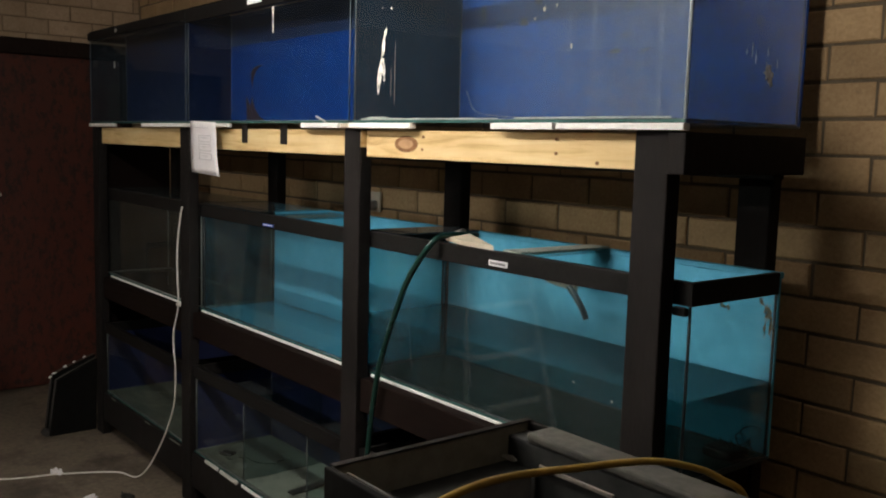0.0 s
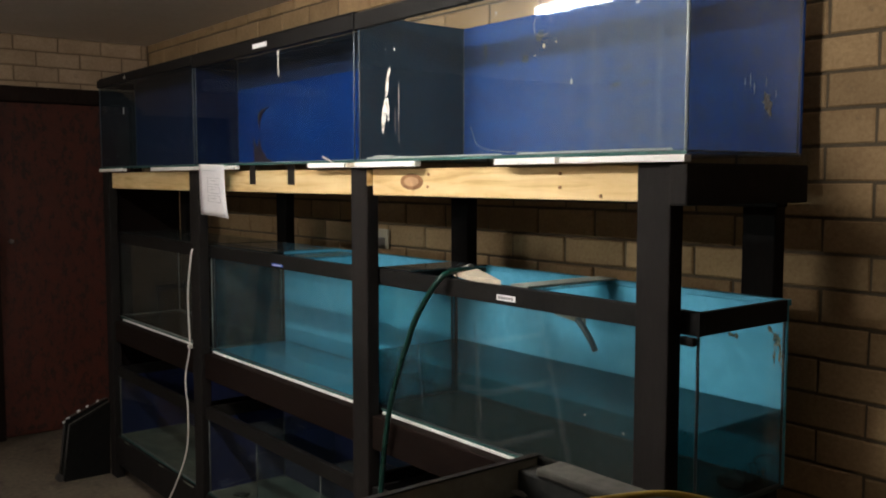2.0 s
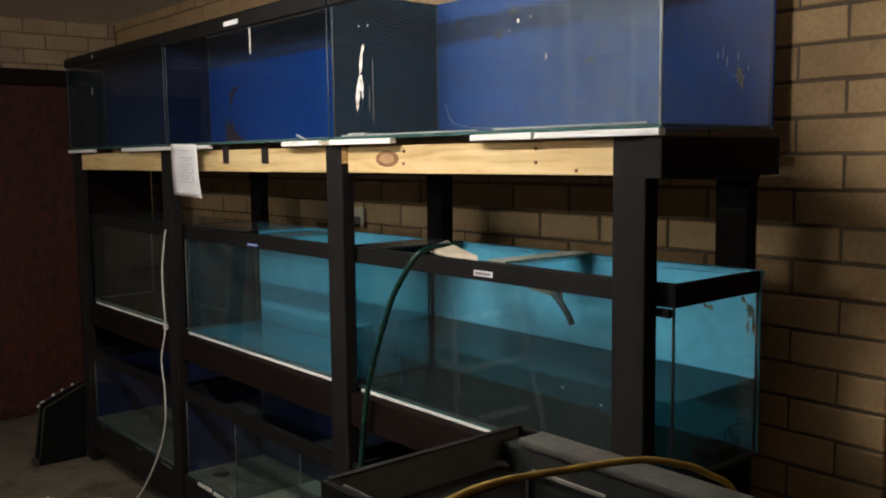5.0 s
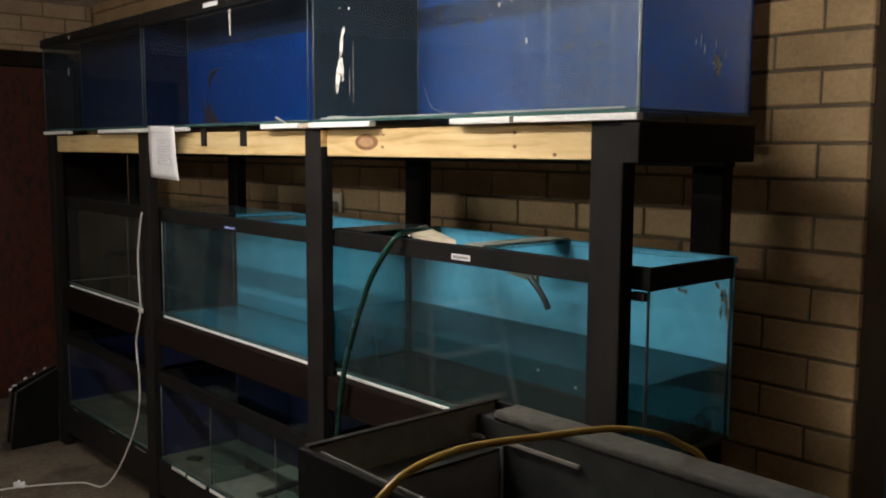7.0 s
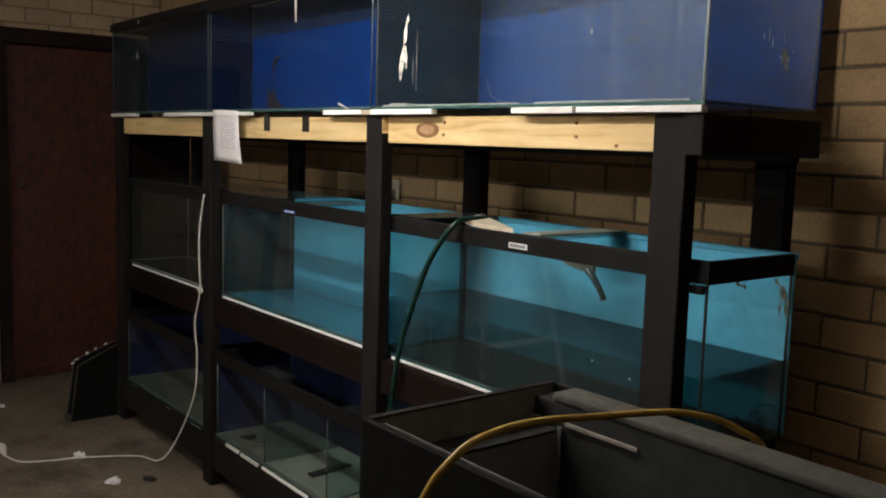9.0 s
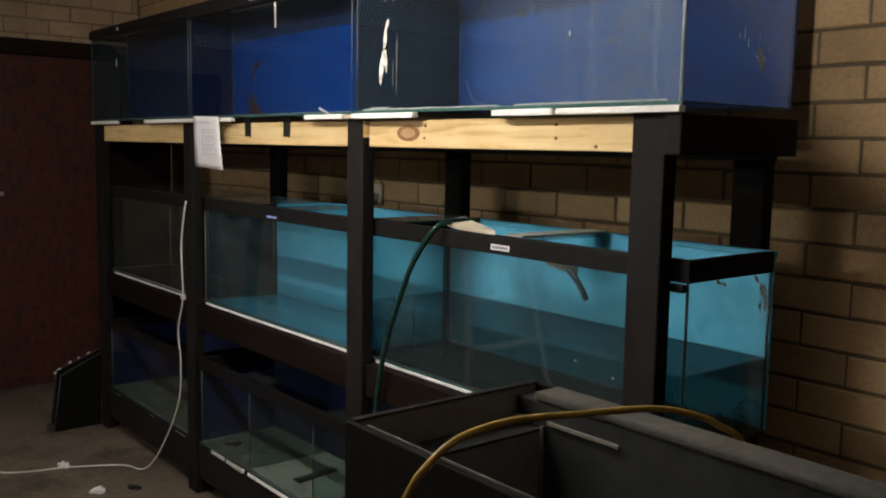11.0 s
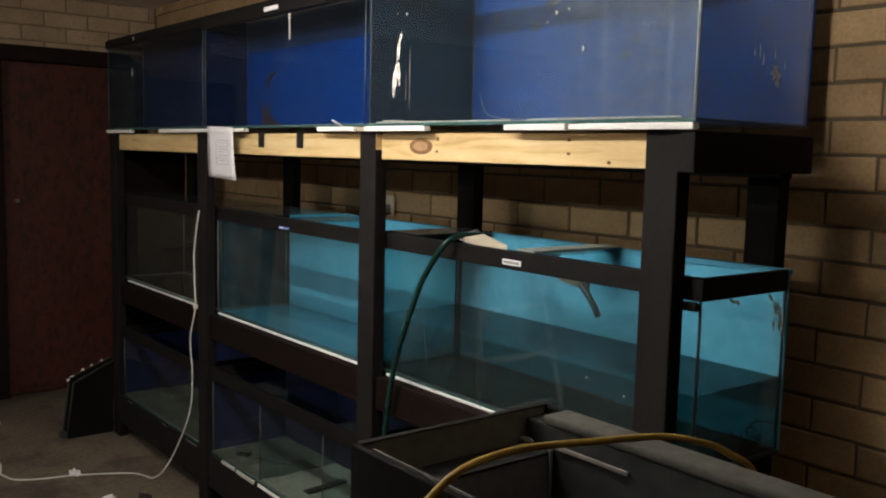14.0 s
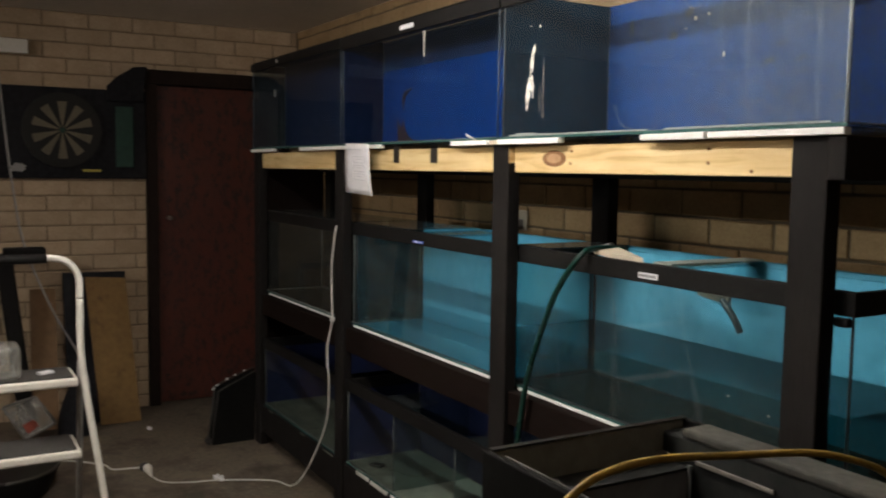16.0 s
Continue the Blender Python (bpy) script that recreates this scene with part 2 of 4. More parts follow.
# pane colour lightened too, standing in for light on the end face
M_PANE_LIFTED = surface("dusty_lightened_pane", (0.24, 0.245, 0.26), (0.39, 0.395, 0.415), 0.6, 40, 4, 0.1, spec=0.3, stain=(0.3, 0.305, 0.32), stain_scale=6, stain_from=0.58)
M_BAR = surface("dusty_pale_plastic", (0.11, 0.10, 0.088), (0.24, 0.215, 0.185), 0.8, 60, 9, 0.2)
M_RED_PAINT = surface("dark_red_stain", (0.02, 0.003, 0.006), (0.045, 0.006, 0.009), 0.7, 60, 12, 0.1)
M_BEIGE = surface("beige_plastic", (0.46, 0.40, 0.30), (0.62, 0.55, 0.43), 0.6, 40, 6, 0.1)
M_CREAM = surface("cream_sisal", (0.12, 0.10, 0.07), (0.19, 0.16, 0.11), 0.9, 160, 9, 0.3)
M_DART_BLACK = surface("black_sisal", (0.007, 0.0065, 0.006), (0.018, 0.0165, 0.015), 0.9, 160, 9, 0.3)
M_CABINET = surface("black_board", (0.008, 0.008, 0.010), (0.022, 0.021, 0.024), 0.85, 30, 3, 0.15, spec=0.15)
M_DARK_GREEN = surface("dark_green_board", (0.008, 0.034, 0.024), (0.016, 0.06, 0.042), 0.7, 30, 4, 0.1)
M_YELLOW = surface("yellow_strip", (0.45, 0.38, 0.06), (0.6, 0.52, 0.1), 0.6)
M_CLEAR_PLASTIC = pane_glass("clear_plastic", (0.8, 0.8, 0.78), 0.22, 14, 0.8, (0.62, 0.6, 0.56))
M_RED = surface("red_label", (0.24, 0.05, 0.035), (0.36, 0.09, 0.06), 0.6)
M_GREY = surface("grey_plastic", (0.25, 0.24, 0.23), (0.38, 0.36, 0.34), 0.6)
M_BLUE_LABEL = surface("blue_label", (0.03, 0.09, 0.42), (0.06, 0.14, 0.55), 0.5)
M_DARK_LABEL = surface("grey_print", (0.1, 0.1, 0.1), (0.2, 0.2, 0.2), 0.6)
M_DARK_WALL = surface("dark_timber_panel", (0.020, 0.011, 0.007), (0.045, 0.024, 0.015), 0.75, 30, 3, 0.2, stretch=(5, 5, 0.7))
M_TUBE = glow("fluorescent_tube", TUBE_COLOUR, TUBE_POWER)
G_FRONT = pane_glass("tank_glass", (0.95, 0.98, 0.975), 0.008, 6, 1.0)
# real streaks and specks, plus light haze painted towards the right end
G_DIRT_HAZE = pane_glass("streaked_hazy_glass", (0.92, 0.95, 0.96), 0.058, 60.0, 0.85, (0.41, 0.475, 0.53), streak=0.12, patchy=(0.22, 0.80), drift=(4.0, 4.72, 0.15, 1.9), speck=0.16)
G_UPPER = pane_glass("upper_tank_glass", (0.86, 0.93, 0.99), 0.005, 9, 0.5, (0.3, 0.38, 0.5))
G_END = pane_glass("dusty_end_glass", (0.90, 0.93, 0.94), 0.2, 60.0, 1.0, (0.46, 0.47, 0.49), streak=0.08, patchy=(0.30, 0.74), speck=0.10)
# bottom panes tinted and filmed to dim light passing down to wall and post
G_FLOOR = pane_glass("dimming_bottom_glass", (0.58, 0.62, 0.62), 0.12, 5.0, 0.8, (0.34, 0.35, 0.34))
G_SCALE = pane_glass("lime_scale_film", (0.9, 0.9, 0.88), 0.42, 50, 0.3, (0.66, 0.63, 0.55), patchy=(0.4, 0.62))
G_FILM = pane_glass("dried_film", (0.95, 0.95, 0.93), 0.42, 75, 0.3, (0.82, 0.81, 0.76), patchy=(0.32, 0.55))
G_RUST = pane_glass("brown_scale_film", (0.96, 0.88, 0.78), 0.3, 60, 0.3, (0.62, 0.47, 0.33), patchy=(0.38, 0.6))
G_LOW = pane_glass("dull_low_tank_glass", (0.9, 0.94, 0.93), 0.004, 6, 0.5)
G_LID = pane_glass("lid_glass", (0.80, 0.90, 0.90), 0.02, 7, 1.0)
G_SMOKE = pane_glass("grimy_glass", (0.6, 0.63, 0.62), 0.045, 6, 0.6, (0.3, 0.3, 0.28))
G_WATER = pane_glass("water", (0.84, 0.93, 0.94), 0.01, 3, 1.0, (0.2, 0.35, 0.36))
G_MURK = pane_glass("murky_water", (0.45, 0.60, 0.60), 0.03, 3, 0.8, (0.07, 0.15, 0.155))


def pine(name):
    """Bare pine: long wavering grain with one round branch mark."""
    m, nt, b = mat(name)
    L = nt.links.new
    tc = nt.nodes.new("ShaderNodeTexCoord")
    mp = nt.nodes.new("ShaderNodeMapping")
    mp.inputs["Scale"].default_value = (1.2, 12, 14)
    L(tc.outputs["Object"], mp.inputs[0])
    w = add(nt, "ShaderNodeTexNoise", Scale=2.2, Detail=5.0, Roughness=0.6, Distortion=0.8)
    L(mp.outputs[0], w.inputs["Vector"])
    ramp = nt.nodes.new("ShaderNodeValToRGB")
    e = ramp.color_ramp.elements
    e[0].position, e[0].color = 0.3, (0.52, 0.33, 0.125, 1)
    e[1].position, e[1].color = 0.62, (0.80, 0.62, 0.33, 1)
    mid = e.new(0.46)
    mid.color = (0.74, 0.54, 0.26, 1)
    L(w.outputs["Fac"], ramp.inputs[0])
    n = add(nt, "ShaderNodeTexNoise", Scale=3.0, Detail=6.0, Roughness=0.6)
    L(tc.outputs["Object"], n.inputs["Vector"])
    mx = nt.nodes.new("ShaderNodeMixRGB")
    mx.blend_type = "MULTIPLY"
    mx.inputs[0].default_value = 0.5
    r = nt.nodes.new("ShaderNodeValToRGB")
    r.color_ramp.elements[0].position, r.color_ramp.elements[1].position = 0.3, 0.6
    r.color_ramp.elements[0].color = (0.66, 0.56, 0.45, 1)
    L(n.outputs["Fac"], r.inputs[0])
    L(ramp.outputs[0], mx.inputs[1])
    L(r.outputs[0], mx.inputs[2])
    L(mx.outputs[0], b.inputs["Base Color"])
    b.inputs["Roughness"].default_value = 0.7
    bp = add(nt, "ShaderNodeBump", Strength=0.2, Distance=0.002)
    L(w.outputs["Fac"], bp.inputs["Height"])
    L(bp.outputs[0], b.inputs["Normal"])
    return m


M_PINE = pine("bare_pine")
M_PINE_KNOT = surface("pine_knot", (0.16, 0.07, 0.025), (0.34, 0.17, 0.07), 0.7, 40, 30, 0.2)


# ---- building helpers ----
def thing(name, at=(0, 0, 0), label="", category="", group="", kind=""):
    ob = new(name)
    ob.empty_display_size = 0.1
    ob.location = at
    return tagged(ob, label, category, group, kind)


def part(name, bm, material, parent, label=""):
    """One bmesh, in world places, as one mesh object under a thing or a part."""
    me = bpy.data.meshes.new(name)
    bm.to_mesh(me)
    bm.free()
    me.materials.append(material)
    ob = new(name, me)
    if parent is not None:
        ob.parent = parent
        base = Vector((0, 0, 0))
        p = parent
        while p is not None:
            base += p.location
            p = p.parent
        ob.location = -base
    if label:
        ob["label"] = label
    return ob


def box_into(bm, lo, hi, bevel=0.0, turn=None, jitter=0.0):
    c = [(a + b) / 2 for a, b in zip(lo, hi)]
    s = [abs(b - a) for a, b in zip(lo, hi)]
    m = Matrix.Translation(c) @ (turn or Matrix.Identity(4)) @ Matrix.Diagonal((*s, 1))
    made = bmesh.ops.create_cube(bm, size=1, matrix=m)["verts"]
    if jitter:
        for v in made:
            v.co += Vector([random.uniform(-jitter, jitter) for _ in range(3)])
    if bevel:
        edges = list({e for v in made for e in v.link_edges})
        bmesh.ops.bevel(bm, geom=edges, offset=bevel, segments=2, profile=0.5, affect="EDGES")
    return bm


def box(lo, hi, bevel=0.003, turn=None, jitter=0.0):
    return box_into(bmesh.new(), lo, hi, bevel, turn, jitter)


def smooth_line(points, steps=8):
    """A Catmull-Rom line through the points."""
    p = [Vector(q) for q in points]
    p = [p[0] * 2 - p[1], *p, p[-1] * 2 - p[-2]]
    out = []
    for i in range(1, len(p) - 2):
        for k in range(steps):
            t = k / steps
            a, b, c, d = p[i - 1], p[i], p[i + 1], p[i + 2]
            out.append(0.5 * (2 * b + (c - a) * t + (2 * a - 5 * b + 4 * c - d) * t * t + (3 * b - a - 3 * c + d) * t**3))
    return [*out, p[-2]]


def tube(points, radius, sides=10, steps=8, smooth=True):
    line = smooth_line(points, steps) if smooth else [Vector(q) for q in points]
    bm = bmesh.new()
    rings = []
    up = Vector((0.13, 0.21, 0.97)).normalized()
    for i, q in enumerate(line):
        d = (line[min(i + 1, len(line) - 1)] - line[max(i - 1, 0)]).normalized()
        a = d.cross(up)
        a = a.normalized() if a.length > 0.05 else d.cross(Vector((1, 0, 0))).normalized()
        b = d.cross(a).normalized()
        r = radius(i / (len(line) - 1)) if callable(radius) else radius
        rings.append([bm.verts.new(q + r * (math.cos(k * math.tau / sides) * a + math.sin(k * math.tau / sides) * b)) for k in range(sides)])
    for r0, r1 in zip(rings, rings[1:]):
        for k in range(sides):
            bm.faces.new((r0[k], r0[(k + 1) % sides], r1[(k + 1) % sides], r1[k])).smooth = True
    bm.faces.new(rings[0][::-1])
    bm.faces.new(rings[-1])
    bmesh.ops.recalc_face_normals(bm, faces=bm.faces)
    return bm


def rod(a, b, radius, sides=12):
    return tube([a, b], radius, sides, smooth=False)


def slab(points, thick, bevel=0.0):
    """A prism: a flat outline pushed along its normal by thick."""
    bm = bmesh.new()
    f = bm.faces.new([bm.verts.new(q) for q in points])
    bm.normal_update()
    n = f.normal.copy()
    made = bmesh.ops.extrude_face_region(bm, geom=[f])["geom"]
    bmesh.ops.translate(bm, vec=n * thick, verts=[v for v in made if isinstance(v, bmesh.types.BMVert)])
    bmesh.ops.recalc_face_normals(bm, faces=bm.faces)
    if bevel:
        bmesh.ops.bevel(bm, geom=bm.edges[:], offset=bevel, segments=2, profile=0.5, affect="EDGES")
    return bm


def blot(centre, axis_u, axis_v, w, h, thick, seed, points=22, rough=0.35):
    """An irregular flat patch with ragged edges: litter, stains, scale."""
    rnd = random.Random(seed)
    u, v = Vector(axis_u), Vector(axis_v)
    ring = []
    for k in range(points):
        a = math.tau * k / points
        r = 1 - rough * rnd.random()
        ring.append(Vector(centre) + u * (w / 2 * r * math.cos(a)) + v * (h / 2 * r * math.sin(a)))
    return slab(ring, thick)


# ---- the room ----
CEIL = 2.45
floor_bm = bmesh.new()
box_into(floor_bm, (-0.3, -5.6, -0.12), (8.3, 0.6, 0.0))
floor = tagged(part("floor", floor_bm, M_CONCRETE, None), "stained grey-brown concrete garage floor", "floor", kind="structure")
ceiling = tagged(part("ceiling", box((-0.3, -5.6, CEIL), (8.3, 0.6, CEIL + 0.1), 0), M_CEILING, None), "dull grey ceiling boards", "ceiling", kind="structure")
PIER = 4.92
WALL = 0.22
wall_back = tagged(part("wall_back", box((-0.25, 0.006, 0), (PIER - 0.006, WALL, CEIL), 0), M_MORTAR, None), "tan brick garage wall with raked dark joints", "wall", kind="structure")
wall_recess = tagged(part("wall_recess", box((PIER - 0.006, 0.36, 0), (8.2, 0.5, CEIL), 0), M_DARK_WALL, None), "dark timber panelling in a recess", "wall", kind="structure")
wall_right = tagged(part("wall_right", box((8.0, -5.5, 0), (8.2, 0.36, CEIL), 0), M_BRICK, None), "plain brick-brown wall", "wall", kind="structure")
# unseen closing wall, made dark to keep its reflection off the tank glass
wall_front = tagged(part("wall_front", box((0.0, -5.5, 0), (8.0, -5.3, CEIL), 0), M_DARK_WALL, None), "plain unseen closing wall, dark to limit reflections", "wall", kind="structure")
# far wall with the doorway cut out of it
DOOR_L, DOOR_R, DOOR_H = -0.985, -0.085, 2.075
far = bmesh.new()
box_into(far, (-0.2, -5.3, 0), (-0.006, DOOR_L, CEIL))
box_into(far, (-0.2, DOOR_R, 0), (-0.006, 0.006, CEIL))
box_into(far, (-0.2, DOOR_L, DOOR_H), (-0.006, DOOR_R, CEIL))
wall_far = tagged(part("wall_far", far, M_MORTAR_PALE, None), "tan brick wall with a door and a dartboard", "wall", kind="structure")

# door
door = thing("door_1", (0, -0.54, 0), "closed red-brown flush door in a dark frame", "door", kind="structure")
part("frame_side", box((-0.12, -1.005, 0), (0.025, -0.935, 2.05), 0.004), M_JAMB, door)
part("frame_side", box((-0.12, -0.125, 0), (0.025, -0.065, 2.05), 0.004), M_JAMB, door)
part("frame_head", box((-0.12, -1.02, 2.05), (0.03, -0.05, 2.14), 0.004), M_JAMB, door)
leaf = part("door_leaf", box((-0.06, -0.932, 0.008), (-0.02, -0.128, 2.045), 0.003), M_DOOR, door)
part("door_knob", rod((-0.02, -0.862, 1.21), (0.012, -0.862, 1.21), 0.013), M_STEEL, leaf, "small steel lock cylinder")

# tube light hung under the ceiling
def batten(x0, x1, y, top):
    t = thing("tube_light", ((x0 + x1) / 2, y, top), "lit fluorescent tube in a white batten hung on chains", "ceiling light", "tube lights under the ceiling")
    for x in (x0 + 0.12, x1 - 0.12):
        part("chain", rod((x, y, top), (x, y, CEIL), 0.003, 6), M_STEEL, t)
    part("batten_body", box((x0 - 0.03, y - 0.02, top - 0.03), (x1 + 0.03, y + 0.02, top), 0.006), M_WHITE_METAL, t)
    part("lampholder", box((x0 - 0.03, y - 0.018, top - 0.085), (x0 - 0.008, y + 0.018, top - 0.03), 0.004), M_WHITE_METAL, t)
    part("lampholder", box((x1 + 0.008, y - 0.018, top - 0.09), (x1 + 0.03, y + 0.018, top - 0.03), 0.004), M_WHITE_METAL, t)
    part("tube", rod((x0, y, top - 0.07), (x1, y, top - 0.07), 0.019, 12), M_TUBE, t, "glowing white tube")

batten(3.17, 4.42, -1.75, 2.34)
# second tube is unseen, added to brighten the far wall
batten(2.15, 3.37, -4.3, 2.4)
# unseen twin-headed spotlight behind the camera, added to light the wall beside the rack
SPOT_AT = Vector((5.74, -3.0, 2.3))
spot = thing("spotlight", SPOT_AT, "unseen twin-headed spotlight added under the ceiling", "spotlight")
part("bracket", box((5.68, -3.16, 2.4), (5.8, -3.06, CEIL), 0.004), M_WHITE_METAL, spot)
for target, power, cone, blend in (((5.3, 0.0, 2.2), SPOT_POWER, 32.5, 0.3), ((5.22, 0.0, 1.1), SPOT_POWER * 0.5, 17.5, 1.0)):
    way = (Vector(target) - SPOT_AT).normalized()
    part("shade", tube([SPOT_AT - way * 0.16, SPOT_AT - way * 0.08, SPOT_AT - way * 0.02], lambda s: 0.02 + 0.05 * s, 16), M_WHITE_METAL, spot)
    part("stem", rod(SPOT_AT - way * 0.12, (5.74, -3.11, 2.41), 0.008, 8), M_WHITE_METAL, spot)
    beam = bpy.data.lights.new("spot_beam", "SPOT")
    beam.energy, beam.color = power, TUBE_COLOUR
    beam.spot_size, beam.spot_blend, beam.shadow_soft_size = math.radians(cone), blend, 0.06
    new("spot_beam", beam).matrix_world = look(SPOT_AT, target)

# ---- the rack ----
rack = thing("tank_rack", (2.9, -0.42, 0), "black-painted timber rack on three tiers with bare pine front beams", "rack")
def timber(name, lo, hi, m=M_BLACK_WOOD, label="", bevel=0.004):
    return part(name, box(lo, hi, bevel), m, rack, label)

POSTS = (1.032, 2.165, 3.445, 4.592)
for x in POSTS:
    timber("front_post", (x, -0.64, 0), (x + 0.09, -0.595, 1.622))
for x in (1.03, 2.155, 3.43, 4.578):
    timber("rear_post", (x, -0.222, 0), (x + 0.09, -0.177, 1.622))
for a, b in ((1.06, 2.162), (2.26, 3.442), (3.54, 4.589)):
    beam = timber("pine_beam", (a, -0.62, 1.54), (b, -0.575, 1.618), M_PINE, "bare pine front beam", 0.003)
    for v in beam.data.vertices:
        if a < 1.1 and v.co.x < a + 0.02 and v.co.z < 1.58:
            v.co.x += 0.06
        if v.co.z < 1.56:
            v.co.z += 0.004 * math.sin(v.co.x * 5.0)
# branch mark and screws on the pine
knot = bmesh.new()
bmesh.ops.create_circle(knot, cap_ends=True, segments=20, radius=1, matrix=Matrix.Translation((3.745, -0.6215, 1.579)) @ pose(0, 0, 0, 90) @ Matrix.Diagonal((0.056, 0.024, 1, 1)))
part("branch_mark", knot, M_PINE_KNOT, rack)
knot = bmesh.new()
bmesh.ops.create_circle(knot, cap_ends=True, segments=20, radius=1, matrix=Matrix.Translation((3.745, -0.623, 1.579)) @ pose(0, 0, 0, 90) @ Matrix.Diagonal((0.036, 0.014, 1, 1)))
part("branch_mark", knot, surface("knot_heart", (0.36, 0.20, 0.10), (0.52, 0.32, 0.17), 0.7, 50, 40, 0.1), rack)
for x, z in ((4.343, 1.6), (4.343, 1.567), (3.826, 1.6), (3.822, 1.565), (4.472, 1.548)):
    part("screw", rod((x, -0.6235, z), (x, -0.615, z), 0.0042, 8), M_PINE_KNOT, rack)
part("bare_patch", box((3.5352, -0.639, 1.566), (3.5365, -0.6, 1.616), 0), M_PINE, rack, "bare wood where the paint is gone")
timber("rear_beam", (1.04, -0.265, 1.52), (4.70, -0.222, 1.618))
timber("side_beam", (4.686, -0.652, 1.532), (4.731, -0.19, 1.62))
timber("side_beam", (1.0, -0.595, 1.54), (1.03, -0.19, 1.618))
for x in (2.21, 3.49):
    timber("cross_beam", (x - 0.022, -0.575, 1.535), (x + 0.022, -0.265, 1.616))
for a, b in ((1.122, 2.165), (2.255, 3.445), (3.535, 4.592)):
    timber("shelf_beam", (a, -0.625, 0.735), (b, -0.58, 0.8425), M_BROWN_WOOD, "dark brown shelf beam")
    timber("base_beam", (a, -0.632, 0.075), (b, -0.587, 0.228), M_BLACK_WOOD)
timber("rear_shelf_beam", (1.04, -0.265, 0.74), (4.66, -0.222, 0.84), M_BROWN_WOOD)
timber("rear_base_beam", (1.04, -0.265, 0.08), (4.66, -0.222, 0.228))
for x in (1.08, 2.21, 3.49, 4.635):
    timber("shelf_cross_beam", (x - 0.022, -0.58, 0.745), (x + 0.022, -0.265, 0.838), M_BROWN_WOOD)
    timber("base_cross_beam", (x - 0.022, -0.587, 0.085), (x + 0.022, -0.265, 0.228))
# added board that supplies the darkness behind the left bay
timber("end_shade_board", (1.008, -0.594, 0.2), (1.026, -0.223, 1.535), M_BROWN_WOOD, "dark brown board added to darken the rack's far end")
timber("side_plate", (4.6805, -0.6, 1.232), (4.716, -0.585, 1.252), M_BLACK_PLASTIC)


# ---- glass tanks ----
def tank(label, x0, x1, y0, y1, z0, z1, back=None, bottom=None, left=None, trim=0.0, glass=G_FRONT, end_glass=None, bead=M_SILICONE_W, left_glass=None,
         group="tanks on the rack", braces=(), bead_r=0.0035):
    """An aquarium: five panes, beads of silicone in the corners, painted panels outside, a plastic top rim."""
    g = 0.007
    t = thing("fish_tank", ((x0 + x1) / 2, (y0 + y1) / 2, z0), label, "aquarium", group)
    part("bottom_pane", box((x0, y0, z0), (x1, y1, z0 + g), 0), bottom or G_FRONT, t)
    part("front_pane", box((x0, y0, z0 + g), (x1, y0 + g, z1), 0), glass, t)
    part("back_pane", box((x0, y1 - g, z0 + g), (x1, y1, z1), 0), back or glass, t)
    part("end_pane", box((x0, y0 + g, z0 + g), (x0 + g, y1 - g, z1), 0), left_glass or glass, t)
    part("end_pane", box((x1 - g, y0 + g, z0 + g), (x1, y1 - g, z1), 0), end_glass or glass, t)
    for x in (x0 + g, x1 - g):
        for y in (y0 + g, y1 - g):
            part("corner_bead", rod((x, y, z0 + g), (x, y, z1 - 0.01), bead_r, 8), bead, t)
    for y in (y0 + g, y1 - g):
        part("bottom_bead", rod((x0 + g, y, z0 + g), (x1 - g, y, z0 + g), bead_r + 0.0005, 8), bead, t)
    for x in (x0 + g, x1 - g):
        part("bottom_bead", rod((x, y0 + g, z0 + g), (x, y1 - g, z0 + g), bead_r + 0.0005, 8), bead, t)
    part("glass_edge", box((x0, y0 - 0.0012, z0 + 0.0005), (x1, y0, z0 + g), 0), M_GREEN_EDGE, t)
    if trim:
        o = 0.004
        part("top_rim_front", box((x0 - o, y0 - o, z1 - trim), (x1 + o, y0 + 0.018, z1 + 0.003), 0.002), M_BLACK_PLASTIC, t)
        part("top_rim_back", box((x0 - o, y1 - 0.012, z1 - trim * 0.25), (x1 + o, y1 + o, z1 + 0.003), 0.002), back or M_BLACK_PLASTIC, t)
        part("top_rim_end", box((x0 - o, y0 + 0.018, z1 - trim), (x0 + 0.012, y1 - 0.012, z1 + 0.003), 0.002), M_BLACK_PLASTIC, t)
        part("top_rim_end", box((x1 - 0.012, y0 + 0.018, z1 - trim), (x1 + o, y1 - 0.012, z1 + 0.003), 0.002), M_BLACK_PLASTIC, t)
    for a, b in braces:
        part("cross_brace", box((a, y0 + 0.01, z1 - 0.008), (b, y1 - 0.008, z1 - 0.001), 0), G_LID, t)
    return t


def bars(parent, x0, x1, y, z0, z1, name="print_bar", m=M_DARK_LABEL):
    part(name, box((x0, y - 0.0012, z0), (x1, y, z1), 0), m, parent)


# top tier
M_DEEP_BLUE = surface("deep_blue_back", (0.0015, 0.008, 0.028), (0.004, 0.017, 0.058), 0.55, 25, 3, 0.1)
M_SLATE = surface("slate_blue_end_panel", (0.002, 0.0075, 0.026), (0.006, 0.016, 0.047), 0.5, 20, 3, 0.1, stain=(0.009, 0.021, 0.05), spec=0.08, stain_scale=12, stain_from=0.62)
M_SLATE_PALE = surface("dusty_slate_panel", (0.001, 0.021, 0.046), (0.003, 0.040, 0.080), 0.5, 20, 3, 0.1, stain=(0.005, 0.046, 0.084), spec=0.08, stain_scale=12, stain_from=0.6)
